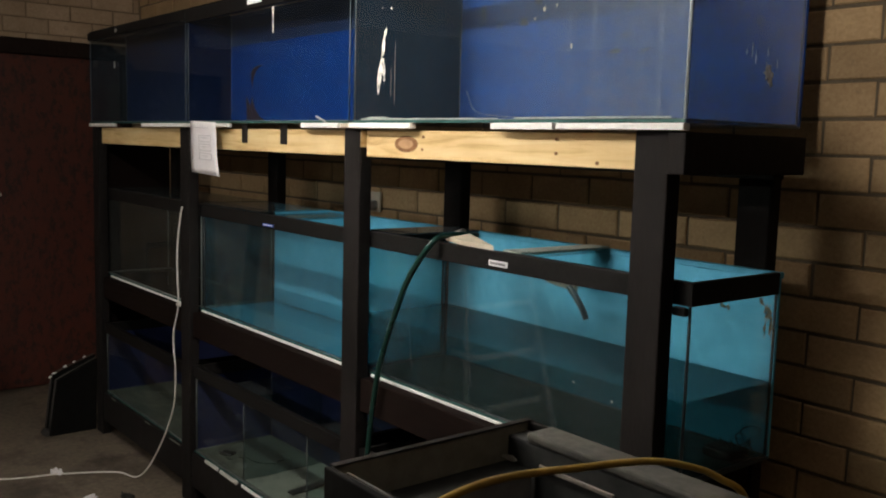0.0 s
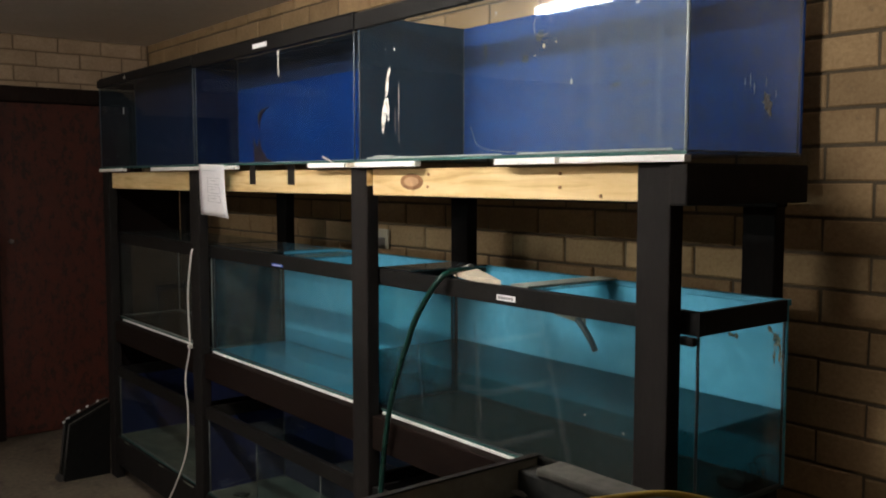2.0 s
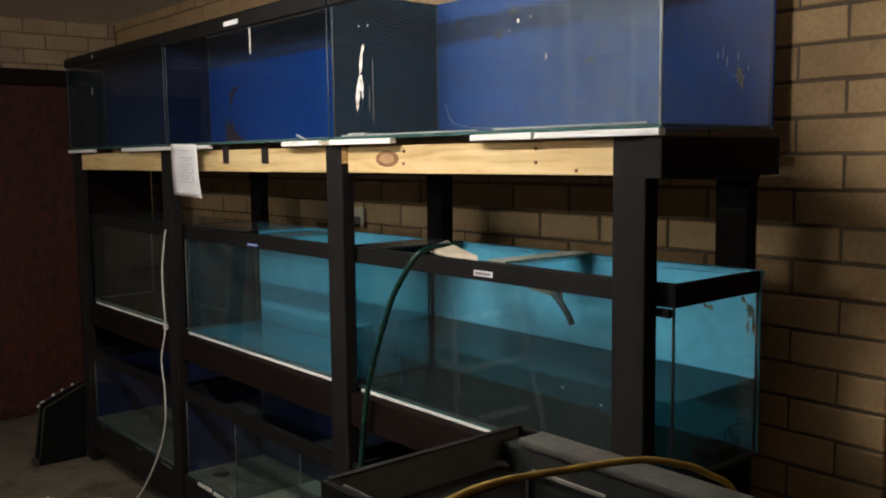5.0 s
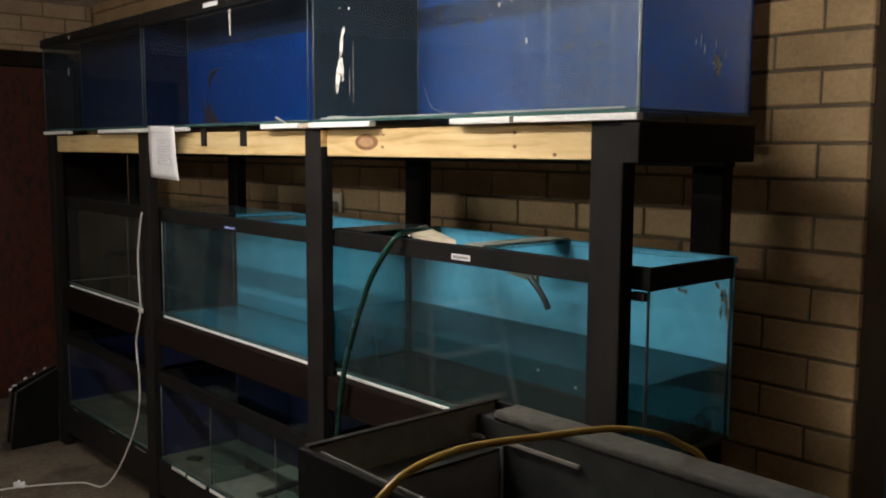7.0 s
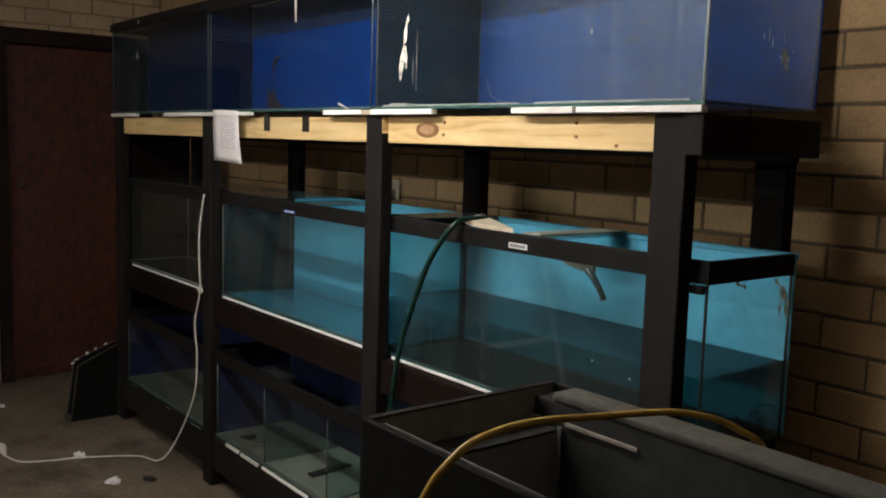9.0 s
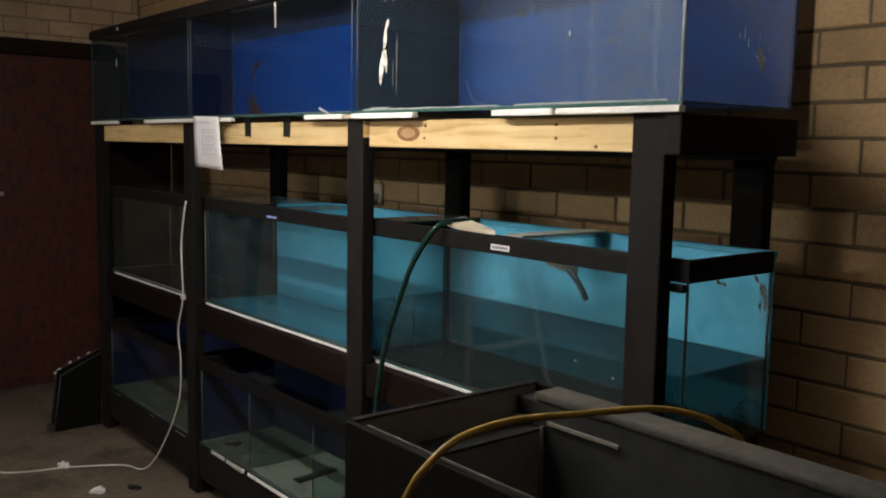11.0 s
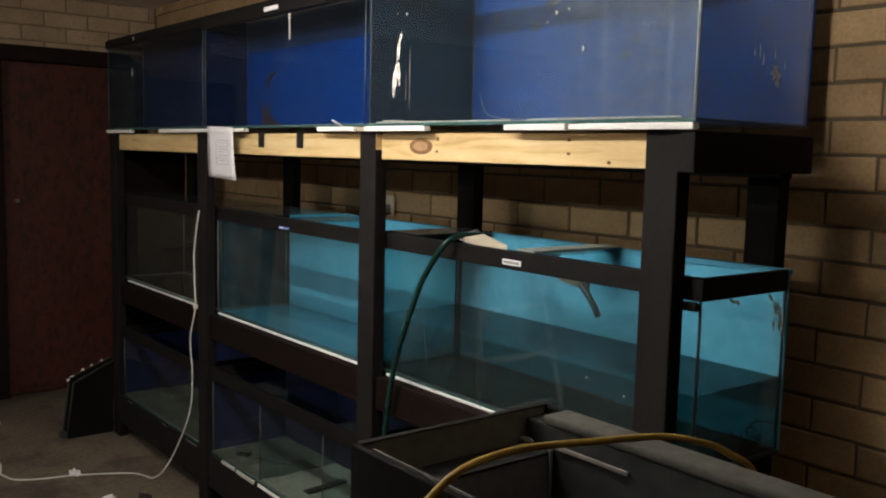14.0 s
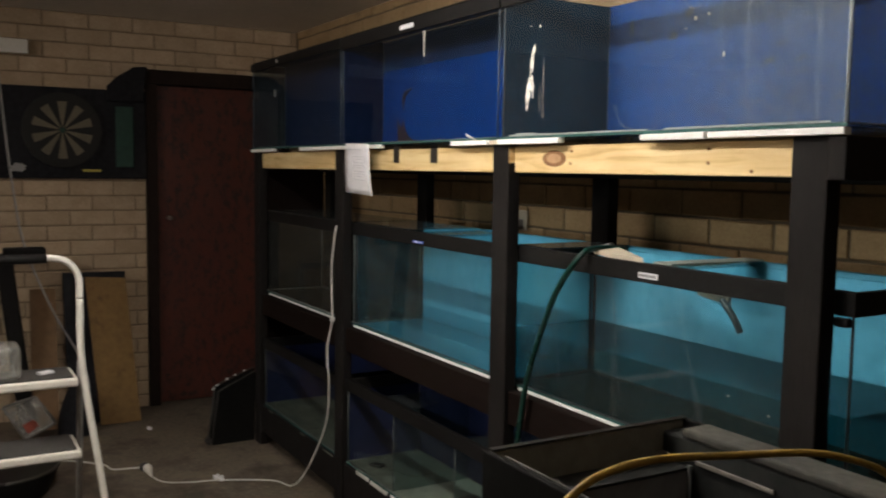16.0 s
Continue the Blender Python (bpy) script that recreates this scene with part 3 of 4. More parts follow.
t1 = tank("empty glass tank with a dark blue back and black rim", 1.042, 2.255, -0.655, -0.455, 1.638, 2.09, back=M_DEEP_BLUE, bottom=G_FLOOR, trim=0.035, left_glass=G_SMOKE, bead=M_SILICONE_G, glass=G_UPPER, bead_r=0.0026)
# this back takes the deeper blue as its shaded upper part
t2 = tank("empty glass tank with bright blue back, red stain, black rim", 2.268, 3.49, -0.655, -0.45, 1.638, 2.088, back=M_DEEP_BLUE, bottom=G_FLOOR, trim=0.045, left_glass=M_SLATE, bead=M_SILICONE_G, glass=G_UPPER, bead_r=0.0026)
t3 = tank("large empty streaked glass tank with a scuffed blue back", 3.506, 4.732, -0.655, -0.226, 1.638, 2.085, back=M_BLUE, bottom=G_FLOOR, glass=G_DIRT_HAZE, end_glass=G_END, left_glass=M_SLATE_PALE, bead=M_SILICONE_G, bead_r=0.002)
part("corner_bead", rod((4.7255, -0.6515, 1.645), (4.7255, -0.6515, 2.04), 0.0034, 8), M_SILICONE_W, t3, "pale silicone line")
part("top_rim_front", box((3.502, -0.659, 2.042), (4.736, -0.64, 2.09), 0.002), M_BLACK_PLASTIC, t3)
rim_label = part("label_strip", box((4.082, -0.6605, 2.055), (4.142, -0.6592, 2.07), 0), M_PAPER, t3, "small white label")
# unseen covers over the first two tanks, added to shade their upper backs
for t, a, b_ in ((t1, 1.05, 2.25), (t2, 2.275, 3.485)):
    part("lid", box((a, -0.652, 2.0935), (b_, -0.455, 2.1), 0.002), M_BLACK_PLASTIC, t, "unseen black cover added for shade")
# lit lower part of the back painted as its own sheet below the shade's edge
part("blue_sheet", box((2.276, -0.4595, 1.646), (3.482, -0.4572, 1.962), 0.0008), M_BLUE_LIT, t2, "bright blue sheet painting the lit lower part of the back")
# marks on the glass and panels
M_SCUFF = surface("dark_blue_scuff", (0.001, 0.005, 0.025), (0.002, 0.012, 0.055), 0.7, 80, 20, 0.1)
part("red_stain", slab([(2.42, -0.4598, 1.648), (2.60, -0.4598, 1.648), (2.53, -0.4598, 1.675), (2.49, -0.4598, 1.705), (2.47, -0.4598, 1.755), (2.452, -0.4598, 1.715), (2.43, -0.4598, 1.74), (2.412, -0.4598, 1.765), (2.42, -0.4598, 1.70)], 0.0006), M_RED_PAINT, t2)
part("red_stain", tube([(2.475, -0.4600, 1.785), (2.472, -0.4600, 1.818), (2.487, -0.4600, 1.852), (2.52, -0.4600, 1.868), (2.56, -0.4600, 1.876)], lambda s: 0.002 + 0.009 * max(0.0, math.sin(math.pi * s)) ** 2, 6), M_RED_PAINT, t2)
part("dried_streak", slab([(3.003, -0.6553, 1.945), (3.012, -0.6553, 1.945), (3.013, -0.6553, 2.035), (3.0, -0.6553, 2.035)], 0.0008), M_FILM, t2)
part("label_strip", box((2.822, -0.6605, 2.058), (2.93, -0.659, 2.074), 0), M_PAPER, t2, "small white label strip")
part("dried_drip", slab([(1.42, -0.6553, 1.9), (1.43, -0.6553, 1.9), (1.43, -0.6553, 1.935), (1.42, -0.6553, 1.935)], 0.0008), M_FILM, t1)
part("dried_drip", blot((1.46, -0.66, 2.075), (1, 0, 0), (0, 0, 1), 0.03, 0.02, 0.001, 31), M_FILM, t1)
for seed, (x, z, w, h, sl) in enumerate(((3.672, 1.86, 0.018, 0.11, -0.16), (3.655, 1.775, 0.028, 0.1, -0.1), (3.675, 1.79, 0.022, 0.075, 0.1), (3.65, 1.74, 0.012, 0.05, 0.0), (3.685, 1.9, 0.01, 0.03, 0.1))):
    part("dried_film", blot((x, -0.6556, z), (1, 0, 0), (-sl, 0, 1), w, h, 0.0008, seed + 11, rough=0.5), G_FILM, t3)
for seed, (x, z, w, h) in enumerate(((3.712, 1.75, 0.002, 0.09), (3.73, 1.8, 0.0025, 0.15), (3.73, 1.715, 0.002, 0.06), (3.71, 1.96, 0.008, 0.01), (3.665, 1.965, 0.006, 0.006), (4.32, 1.9, 0.008, 0.012), (4.36, 1.905, 0.005, 0.008), (4.41, 1.81, 0.006, 0.016), (4.29, 1.88, 0.006, 0.006), (4.6, 1.96, 0.012, 0.006), (4.15, 2.0, 0.006, 0.01))):
    part("dried_spot", blot((x, -0.6556, z), (1, 0, 0), (0, 0, 1), w, h, 0.0008, seed + 40, points=10), M_GREY if h > 0.05 else M_FILM, t3)
for seed, (x, z, w, h) in enumerate(((3.874, 2.02, 0.05, 0.045), (3.624, 2.0, 0.028, 0.075), (3.81, 1.957, 0.05, 0.035), (4.214, 1.889, 0.06, 0.014), (4.173, 1.849, 0.055, 0.022), (4.282, 1.846, 0.05, 0.012), (3.7, 1.955, 0.04, 0.02))):
    part("scuff", blot((x, -0.2335, z), (1, 0, 0.15), (0, 0, 1), w, h, 0.0008, seed + 60, rough=0.6), M_SCUFF, t3)
part("residue", blot((3.61, -0.618, 1.6455), (1, 0, 0), (0, 1, 0), 0.26, 0.05, 0.008, 71, rough=0.5), M_FILM, t3, "pale dried residue")
part("residue", blot((3.57, -0.60, 1.6455), (1, 0, 0), (0, 1, 0), 0.10, 0.04, 0.013, 74, rough=0.5), M_FILM, t3, "pale dried residue")
part("residue", blot((3.9, -0.63, 1.6455), (1, 0, 0), (0, 1, 0), 0.5, 0.03, 0.006, 72), M_FILM, t3)
part("residue", blot((4.45, -0.63, 1.6455), (1, 0, 0), (0, 1, 0), 0.5, 0.028, 0.007, 73), M_FILM, t3)
part("scale_patch", blot((4.7325, -0.372, 1.752), (0, 1, -0.5), (0, 0, 1), 0.05, 0.06, 0.0008, 77, rough=0.6), G_SCALE, t3, "pale lime scale")
for k, (y, z, h) in enumerate(((-0.44, 1.8, 0.07), (-0.46, 1.79, 0.05), (-0.425, 1.785, 0.06), (-0.38, 1.8, 0.05), (-0.34, 1.775, 0.05))):
    part("dried_drip", blot((4.7325, y, z), (0, 1, 0), (0, 0, 1), 0.0025, h * 0.55, 0.0008, k + 80), G_SCALE, t3)
part("ring_mark", tube([(4.315 + 0.03 * math.cos(a), -0.6558, 1.95 + 0.026 * math.sin(a)) for a in [k * 0.55 for k in range(11)]], 0.0006, 6), M_GREY, t3)
part("ring_mark", tube([(3.95, -0.2345, 1.665), (3.62, -0.2345, 1.685), (3.55, -0.2345, 1.76)], 0.0008, 6), M_GREY, t3)

# shelf foam under the upper tanks
for a, b, dz in ((1.045, 1.4, 0), (1.78, 2.33, 0), (2.42, 2.66, 0), (3.21, 3.44, 0), (3.5, 3.815, 0), (4.15, 4.366, 0), (4.376, 4.731, 0.002)):
    f = tagged(part("foam_strip", box((a, -0.662, 1.6225), (b, -0.64, 1.6375), 0.002, jitter=0.0012), M_FOAM, None), "white foam strip between tank and beam", "foam strip", "foam strips under the tanks")
fp = tagged(part("foam_strip", box((3.42, -0.652, 1.6225), (3.5, -0.63, 1.637), 0.002, jitter=0.002), M_BEIGE, None), "torn beige foam offcut under two tanks", "foam strip", "foam strips under the tanks")

# middle tier
tA = tank("empty clear glass tank with a black rim", 1.05, 2.248, -0.585, -0.24, 0.852, 1.3, trim=0.05, glass=G_SMOKE, left_glass=G_SMOKE, braces=((1.5, 1.7),))
tB = tank("aqua-backed glass tank with a little water and a black rim", 2.262, 3.474, -0.585, -0.24, 0.852, 1.3, back=M_TEAL, bottom=M_TEAL, trim=0.048, bead=M_SILICONE_B, left_glass=G_LID, braces=((2.78, 2.98),))
tC = tank("aqua-backed glass tank part filled with murky water, black rim", 3.486, 4.72, -0.585, -0.238, 0.852, 1.302, back=M_TEAL, bottom=M_MURK_FLOOR, trim=0.048, bead=M_SILICONE_B, left_glass=G_LID, braces=((4.09, 4.19),), end_glass=G_FRONT)
part("lid", box((1.062, -0.568, 1.3035), (2.235, -0.255, 1.3085), 0.001), G_LID, tA, "clear glass lid")
part("lid", box((2.272, -0.568, 1.3035), (2.745, -0.255, 1.3085), 0.001), G_LID, tB, "clear glass lid")
part("label_strip", box((2.812, -0.5903, 1.26), (2.895, -0.589, 1.27), 0), M_BLUE_LABEL, tB, "small blue label")
for k in range(4):
    bars(tB, 2.822 + 0.017 * k, 2.834 + 0.017 * k, -0.5903, 1.263, 1.267, m=M_PAPER)
lab = part("label_strip", box((4.083, -0.5903, 1.266), (4.155, -0.589, 1.281), 0), M_PAPER, tC, "small white label")
for k in range(6):
    bars(lab, 4.09 + 0.010 * k, 4.097 + 0.010 * k, -0.5903, 1.270, 1.277)
wB = tagged(part("water", box((2.27, -0.577, 0.8595), (3.466, -0.249, 0.925), 0), G_WATER, None), "shallow clear water in the aqua tank", "water", kind="stuff")
wC = tagged(part("water", box((3.494, -0.577, 0.8595), (4.712, -0.247, 1.041), 0), G_MURK, None), "murky water in the aqua tank", "water", kind="stuff")
for k, (y, z, w_, h_) in enumerate(((-0.291, 1.215, 0.04, 0.06), (-0.275, 1.185, 0.02, 0.09), (-0.262, 1.15, 0.01, 0.07), (-0.299, 1.175, 0.012, 0.05), (-0.317, 1.242, 0.03, 0.02), (-0.468, 1.246, 0.04, 0.014), (-0.45, 1.242, 0.02, 0.018))):
    part("scale_patch", blot((4.7212, y, z), (0, 1, -0.3), (0, 0, 1), w_, h_, 0.0006, 91 + k, rough=0.7), G_RUST, tC)
part("lid", box((3.5, -0.57, 1.3035), (3.66, -0.255, 1.3085), 0), pane_glass("dark_lid_glass", (0.3, 0.36, 0.36), 0.03, 6), tC, "dark glass lid")
for k, (x, z) in enumerate(((3.75, 1.05), (4.02, 1.06))):
    part("dried_drip", tube([(x, -0.5856, z - 0.14), (x - 0.02, -0.5856, z), (x - 0.035, -0.5856, z + 0.13)], 0.0006, 5), M_SILICONE_G, tC)
for k, (x, z) in enumerate(((4.40, 1.02), (4.52, 1.0))):
    part("dried_spot", blot((x, -0.5862, z), (1, 0, 0), (0, 0, 1), 0.006, 0.006, 0.0008, k + 95, points=8), M_FILM, tC)
for a, b in ((1.13, 2.16), (2.262, 3.44), (3.54, 4.59)):
    tagged(part("foam_strip", box((a, -0.5905, 0.843), (b, -0.57, 0.8515), 0.002, jitter=0.0015), M_FOAM, None), "dirty white foam strip along the shelf beam", "foam strip", "foam strips under the tanks")

# things in and on the middle tanks
scoop = thing("beige_scoop", (4.0, -0.5, 1.31), "beige plastic scoop lying on the tank rim", "scoop")
part("blade", slab([(3.85, -0.55, 1.308), (3.96, -0.585, 1.307), (4.10, -0.59, 1.307), (3.80, -0.44, 1.316)], 0.012), M_BEIGE, scoop)
part("handle", rod((3.86, -0.52, 1.325), (3.81, -0.45, 1.325), 0.009, 8), M_GREY, scoop)
M_OUTLET = surface("cloudy_outlet_pipe", (0.035, 0.07, 0.085), (0.08, 0.14, 0.165), 0.4, 40, 8, 0.1)
M_BRACKET = surface("dull_beige_plastic", (0.22, 0.22, 0.18), (0.34, 0.33, 0.27), 0.6, 40, 6, 0.1)
pump = thing("filter_outlet", (4.3, -0.45, 1.2), "beige bracket with a dark outlet pipe inside the tank", "filter outlet")
part("bracket", slab([(4.12, -0.42, 1.252), (4.24, -0.42, 1.252), (4.236, -0.42, 1.2), (4.205, -0.42, 1.206), (4.13, -0.42, 1.216)], 0.012), M_BRACKET, pump)
part("outlet_pipe", tube([(4.225, -0.43, 1.215), (4.245, -0.43, 1.198), (4.262, -0.43, 1.18), (4.276, -0.43, 1.163), (4.29, -0.43, 1.14)], 0.0085, 10), M_OUTLET, pump)
M_STRIP = surface("dusty_glass_strip", (0.22, 0.25, 0.21), (0.36, 0.39, 0.33), 0.5, 40, 8, 0.1)
plate = tagged(part("glass_strip", box((4.13, -0.58, 1.3065), (4.20, -0.25, 1.3115), 0.001, turn=pose(0, 0, 0, 0, 0, -2)), M_STRIP, None), "loose glass strip across the tank top", "glass strip")
heat = thing("coiled_wire", (4.6, -0.4, 0.87), "tangle of thin dark wire on the tank bottom", "wire")
for k, (cy, cz, r) in enumerate(((-0.275, 0.905, 0.03), (-0.31, 0.895, 0.026), (-0.34, 0.89, 0.03), (-0.40, 0.9, 0.028), (-0.29, 0.885, 0.022))):
    part("wire_loop", tube([(4.69 + 0.012 * math.sin(2 * a + k), cy + r * math.cos(a), cz + r * math.sin(a) * 0.85) for a in [j * 0.6 + k for j in range(10)]], 0.0014, 6), M_BLACK_PLASTIC, heat)
part("pump_body", box((4.62, -0.37, 0.8605), (4.70, -0.29, 0.885), 0.008), M_BLACK_PLASTIC, heat)

# bottom tier
navy_kw = dict(glass=G_LOW, back=M_NAVY, bottom=M_SAND, bead=M_SILICONE_G, group="tanks on the rack")
for a, b in ((1.14, 2.15), (2.262, 3.44), (3.54, 4.58)):
    timber("navy_sheet", (a, -0.221, 0.6), (b, -0.218, 0.735), M_NAVY, "navy painted sheet behind the bottom tanks", 0)
tE = tank("empty dusty glass tank with a navy back on the bottom shelf", 1.14, 2.15, -0.622, -0.25, 0.232, 0.6, trim=0.048, left_glass=M_NAVY, **navy_kw)
tF = tank("divided dusty empty glass tank with a navy back, bottom shelf", 2.262, 3.44, -0.622, -0.25, 0.232, 0.61, trim=0.048, braces=((2.6, 2.8), (3.25, 3.42)), left_glass=M_NAVY, **navy_kw)
tG = tank("empty dusty glass tank with a navy back on the bottom shelf", 3.54, 4.58, -0.622, -0.25, 0.232, 0.61, trim=0.048, **navy_kw)
for x in (2.705, 3.19):
    part("divider", box((x, -0.612, 0.240), (x + 0.006, -0.26, 0.575), 0), G_LID, tF, "clear glass divider")
    part("divider_bead", rod((x, -0.6115, 0.240), (x, -0.6115, 0.575), 0.0025, 6), M_SILICONE_G, tF)
part("black_magnet", box((2.36, -0.55, 0.2395), (2.42, -0.51, 0.25), 0.003, turn=pose(0, 0, 0, 0, 0, 30)), M_TAPE, tF)
part("black_strip", box((2.84, -0.462, 0.2455), (3.03, -0.425, 0.2545), 0.002, turn=pose(0, 0, 0, 0, 0, 96)), M_TAPE, tF)
for a, b in ((2.716, 3.184), (3.2, 3.425)):
    sand = box((a, -0.61, 0.2395), (b, -0.262, 0.2435), 0)
    bmesh.ops.subdivide_edges(sand, edges=sand.edges[:], cuts=7, use_grid_fill=True)
    for v in sand.verts:
        if v.co.z > 0.243:
            v.co.z += 0.004 * math.sin(17 * v.co.x + 5 * v.co.y) * math.sin(23 * v.co.y)
    part("residue", sand, M_PALE_SAND, tF, "pale dried sand")
part("residue", blot((2.48, -0.42, 0.2395), (1, 0, 0), (0, 1, 0), 0.3, 0.2, 0.005, 102, rough=0.4), M_SAND, tF)
for a, b in ((1.25, 1.31), (1.72, 1.78), (2.02, 2.13), (2.4, 2.52), (2.54, 2.7), (2.73, 3.1)):
    tagged(part("foam_strip", box((a, -0.637, 0.226 if a > 2.2 else 0.222), (b, -0.633, 0.2395 if a > 2.2 else 0.2295), 0.001, jitter=0.002 if a > 2.2 else 0.001), M_FOAM if a > 2.6 else M_FILM if a > 2.2 else M_SAND, None), "chipped white foam strip on the base beam", "foam strip", "foam strips under the tanks")

# notes and tape on the beams
note = thing("paper_note", (2.44, -0.668, 1.64), "white paper note with a pencilled table hanging from the shelf", "paper note")
sheet = bmesh.new()
cols, rows_n = 6, 9
def on_sheet(u, v, lift):
    return Vector((2.336 + 0.018 * v + (0.237 + 0.036 * v) * u + 0.012 * math.sin(3.0 * v) * u, -0.666 - 0.012 * math.sin(2.4 * v) * (0.3 + u) - lift, 1.647 - (0.205 + 0.002 * u) * v - 0.006 * u))
grid = [[sheet.verts.new(on_sheet(i / cols, j / rows_n, 0)) for i in range(cols + 1)] for j in range(rows_n + 1)]
for j in range(rows_n):
    for i in range(cols):
        sheet.faces.new((grid[j][i], grid[j][i + 1], grid[j + 1][i + 1], grid[j + 1][i])).smooth = True
paper = part("sheet", sheet, M_PAPER, note)
sol = paper.modifiers.new("thick", "SOLIDIFY")
sol.thickness = 0.0006
def pen(u0, v0, u1, v1):
    part("pencil_line", tube([on_sheet(u0 + (u1 - u0) * k / 4, v0 + (v1 - v0) * k / 4, 0.001) for k in range(5)], 0.0011, 5, smooth=False), M_INK, note)
pen(0.15, 0.12, 0.65, 0.12)
for k in range(3):
    v = 0.26 + 0.17 * k
    pen(0.34, v, 0.8, v); pen(0.34, v + 0.12, 0.8, v + 0.12); pen(0.34, v, 0.34, v + 0.12); pen(0.8, v, 0.8, v + 0.12); pen(0.44, v + 0.05, 0.68, v + 0.05)
for x in (2.705, 3.003):
    tagged(part("tape_strip", box((x, -0.6225, 1.566), (x + 0.046, -0.6205, 1.634), 0, jitter=0.001), M_TAPE, None), "short strip of black tape on the pine beam", "tape", "tape strips on the beam")
chip = tagged(part("foam_chip", box((3.3, -0.66, 1.6385), (3.4, -0.6525, 1.646), 0.001, turn=pose(0, 0, 0, 0, 18, 0), jitter=0.003), M_GREY, None), "torn grey offcut by the tank edge", "offcut")

# hoses and cables
hose = tagged(part("green_hose", tube([(3.86, -0.44, 1.318), (3.87, -0.55, 1.324), (3.875, -0.62, 1.305), (3.80, -0.64, 1.2), (3.755, -0.645, 1.11), (3.715, -0.648, 1.02), (3.68, -0.65, 0.93), (3.655, -0.65, 0.84), (3.63, -0.65, 0.7), (3.62, -0.66, 0.5), (3.66, -0.7, 0.2), (3.78, -0.8, 0.016), (4.0, -0.86, 0.016)], 0.0085, 12), M_GREEN_HOSE, None), "dark green hose hooked over the tank rim", "hose")
cable = thing("power_cable", (2.2, -0.66, 0), "white power cable hanging down the post and trailing over the floor", "cable")
part("cord", tube([(2.215, -0.652, 1.29), (2.205, -0.655, 1.255), (2.175, -0.658, 1.12), (2.178, -0.66, 1.0), (2.19, -0.662, 0.87), (2.145, -0.665, 0.74), (2.155, -0.668, 0.66), (2.17, -0.668, 0.58), (2.158, -0.67, 0.43), (2.09, -0.68, 0.285), (1.98, -0.71, 0.11), (1.87, -0.735, 0.02), (1.72, -0.78, 0.006), (1.6, -1.0, 0.006), (1.56, -1.14, 0.006), (1.5, -1.25, 0.006), (1.38, -1.29, 0.006)], 0.0038, 8), M_CABLE, cable)
part("cord_clip", box((2.176, -0.668, 0.862), (2.206, -0.655, 0.876), 0.002), M_CABLE, cable)
plug = part("plug", tube([(1.385, -1.29, 0.012), (1.35, -1.289, 0.02), (1.31, -1.288, 0.022), (1.295, -1.288, 0.022)], lambda s: 0.008 + 0.014 * min(1, 1.6 * s), 12), M_CABLE, cable, "white plug")
part("socket", rod((1.295, -1.288, 0.022), (1.265, -1.30, 0.022), 0.024, 12), M_PLUG_DARK, cable, "dark cable socket")
part("cord", tube([(1.265, -1.30, 0.016), (1.215, -1.37, 0.006), (1.19, -1.44, 0.006), (1.08, -1.48, 0.006), (0.9, -1.7, 0.006), (0.8, -2.1, 0.006)], 0.0038, 8), M_CABLE, cable)

# litter on the floor
for k, (x, y, w, h, m, lab_, cat) in enumerate(((1.57, -1.0, 0.09, 0.05, M_PAPER, "crumpled white paper scrap on the floor", "paper scrap"), (1.98, -0.975, 0.075, 0.075, M_PAPER, "white paper scrap on the floor", "paper scrap"), (2.03, -0.835, 0.1, 0.05, M_TAPE, "black plastic scrap on the floor", "plastic scrap"), (0.55, -1.12, 0.035, 0.025, M_PAPER, "tiny white scrap on the floor", "paper scrap"))):
    b = blot((x, y, 0.002), (1, 0.3, 0), (-0.3, 1, 0), w, h, 0.012 if m is M_PAPER else 0.006, 120 + k, rough=0.55)
    for v in b.verts:
        if v.co.z > 0.005:
            v.co.z += random.uniform(-0.005, 0.008)
    tagged(part("floor_scrap", b, m, None), lab_, cat, "scraps on the floor")

# dark boards leaning at the rack's far end
for k, (x, dy, h0, h1) in enumerate(((1.0, 0, 0.30, 0.395), (0.968, -0.012, 0.325, 0.41))):
    bd = thing("leaning_board", (x, -0.75, 0), "black board with pale chipped edges leaning at the rack's end", "board", "boards leaning at the rack")
    part("board", slab([(x, -0.875 + dy, 0.002), (x, -0.64, 0.002), (x + 0.03, -0.64, h1), (x + 0.03, -0.845 + dy, h0)], 0.016), M_DUSTY_BLACK, bd)
    part("edge_strip", rod((x - 0.004, -0.878 + dy, 0.004), (x + 0.026, -0.848 + dy, h0), 0.005, 6), M_MAT, bd, "pale worn edge")
    part("edge_strip", rod((x + 0.022, -0.848 + dy, h0 + 0.003), (x + 0.022, -0.64, h1 + 0.003), 0.003, 6), M_DUSTY_RIM, bd)

for k, (y, z, r) in enumerate(((-0.86, 0.318, 0.012), (-0.842, 0.333, 0.014), (-0.79, 0.362, 0.011), (-0.745, 0.38, 0.008), (-0.69, 0.402, 0.007))):
    part("chip", blot((0.99, y, z), (0, 1, 0.3), (0.3, 0, 1), 2.4 * r, 1.3 * r, 0.008, 150 + k, points=9, rough=0.6), M_FOAM, bd, "white broken edge chip")
part("foot", blot((1.0, -0.9, 0.03), (0, 1, 0), (0, 0, 1), 0.05, 0.05, 0.02, 158, points=12), M_MAT, bd, "dull grey rubber foot")

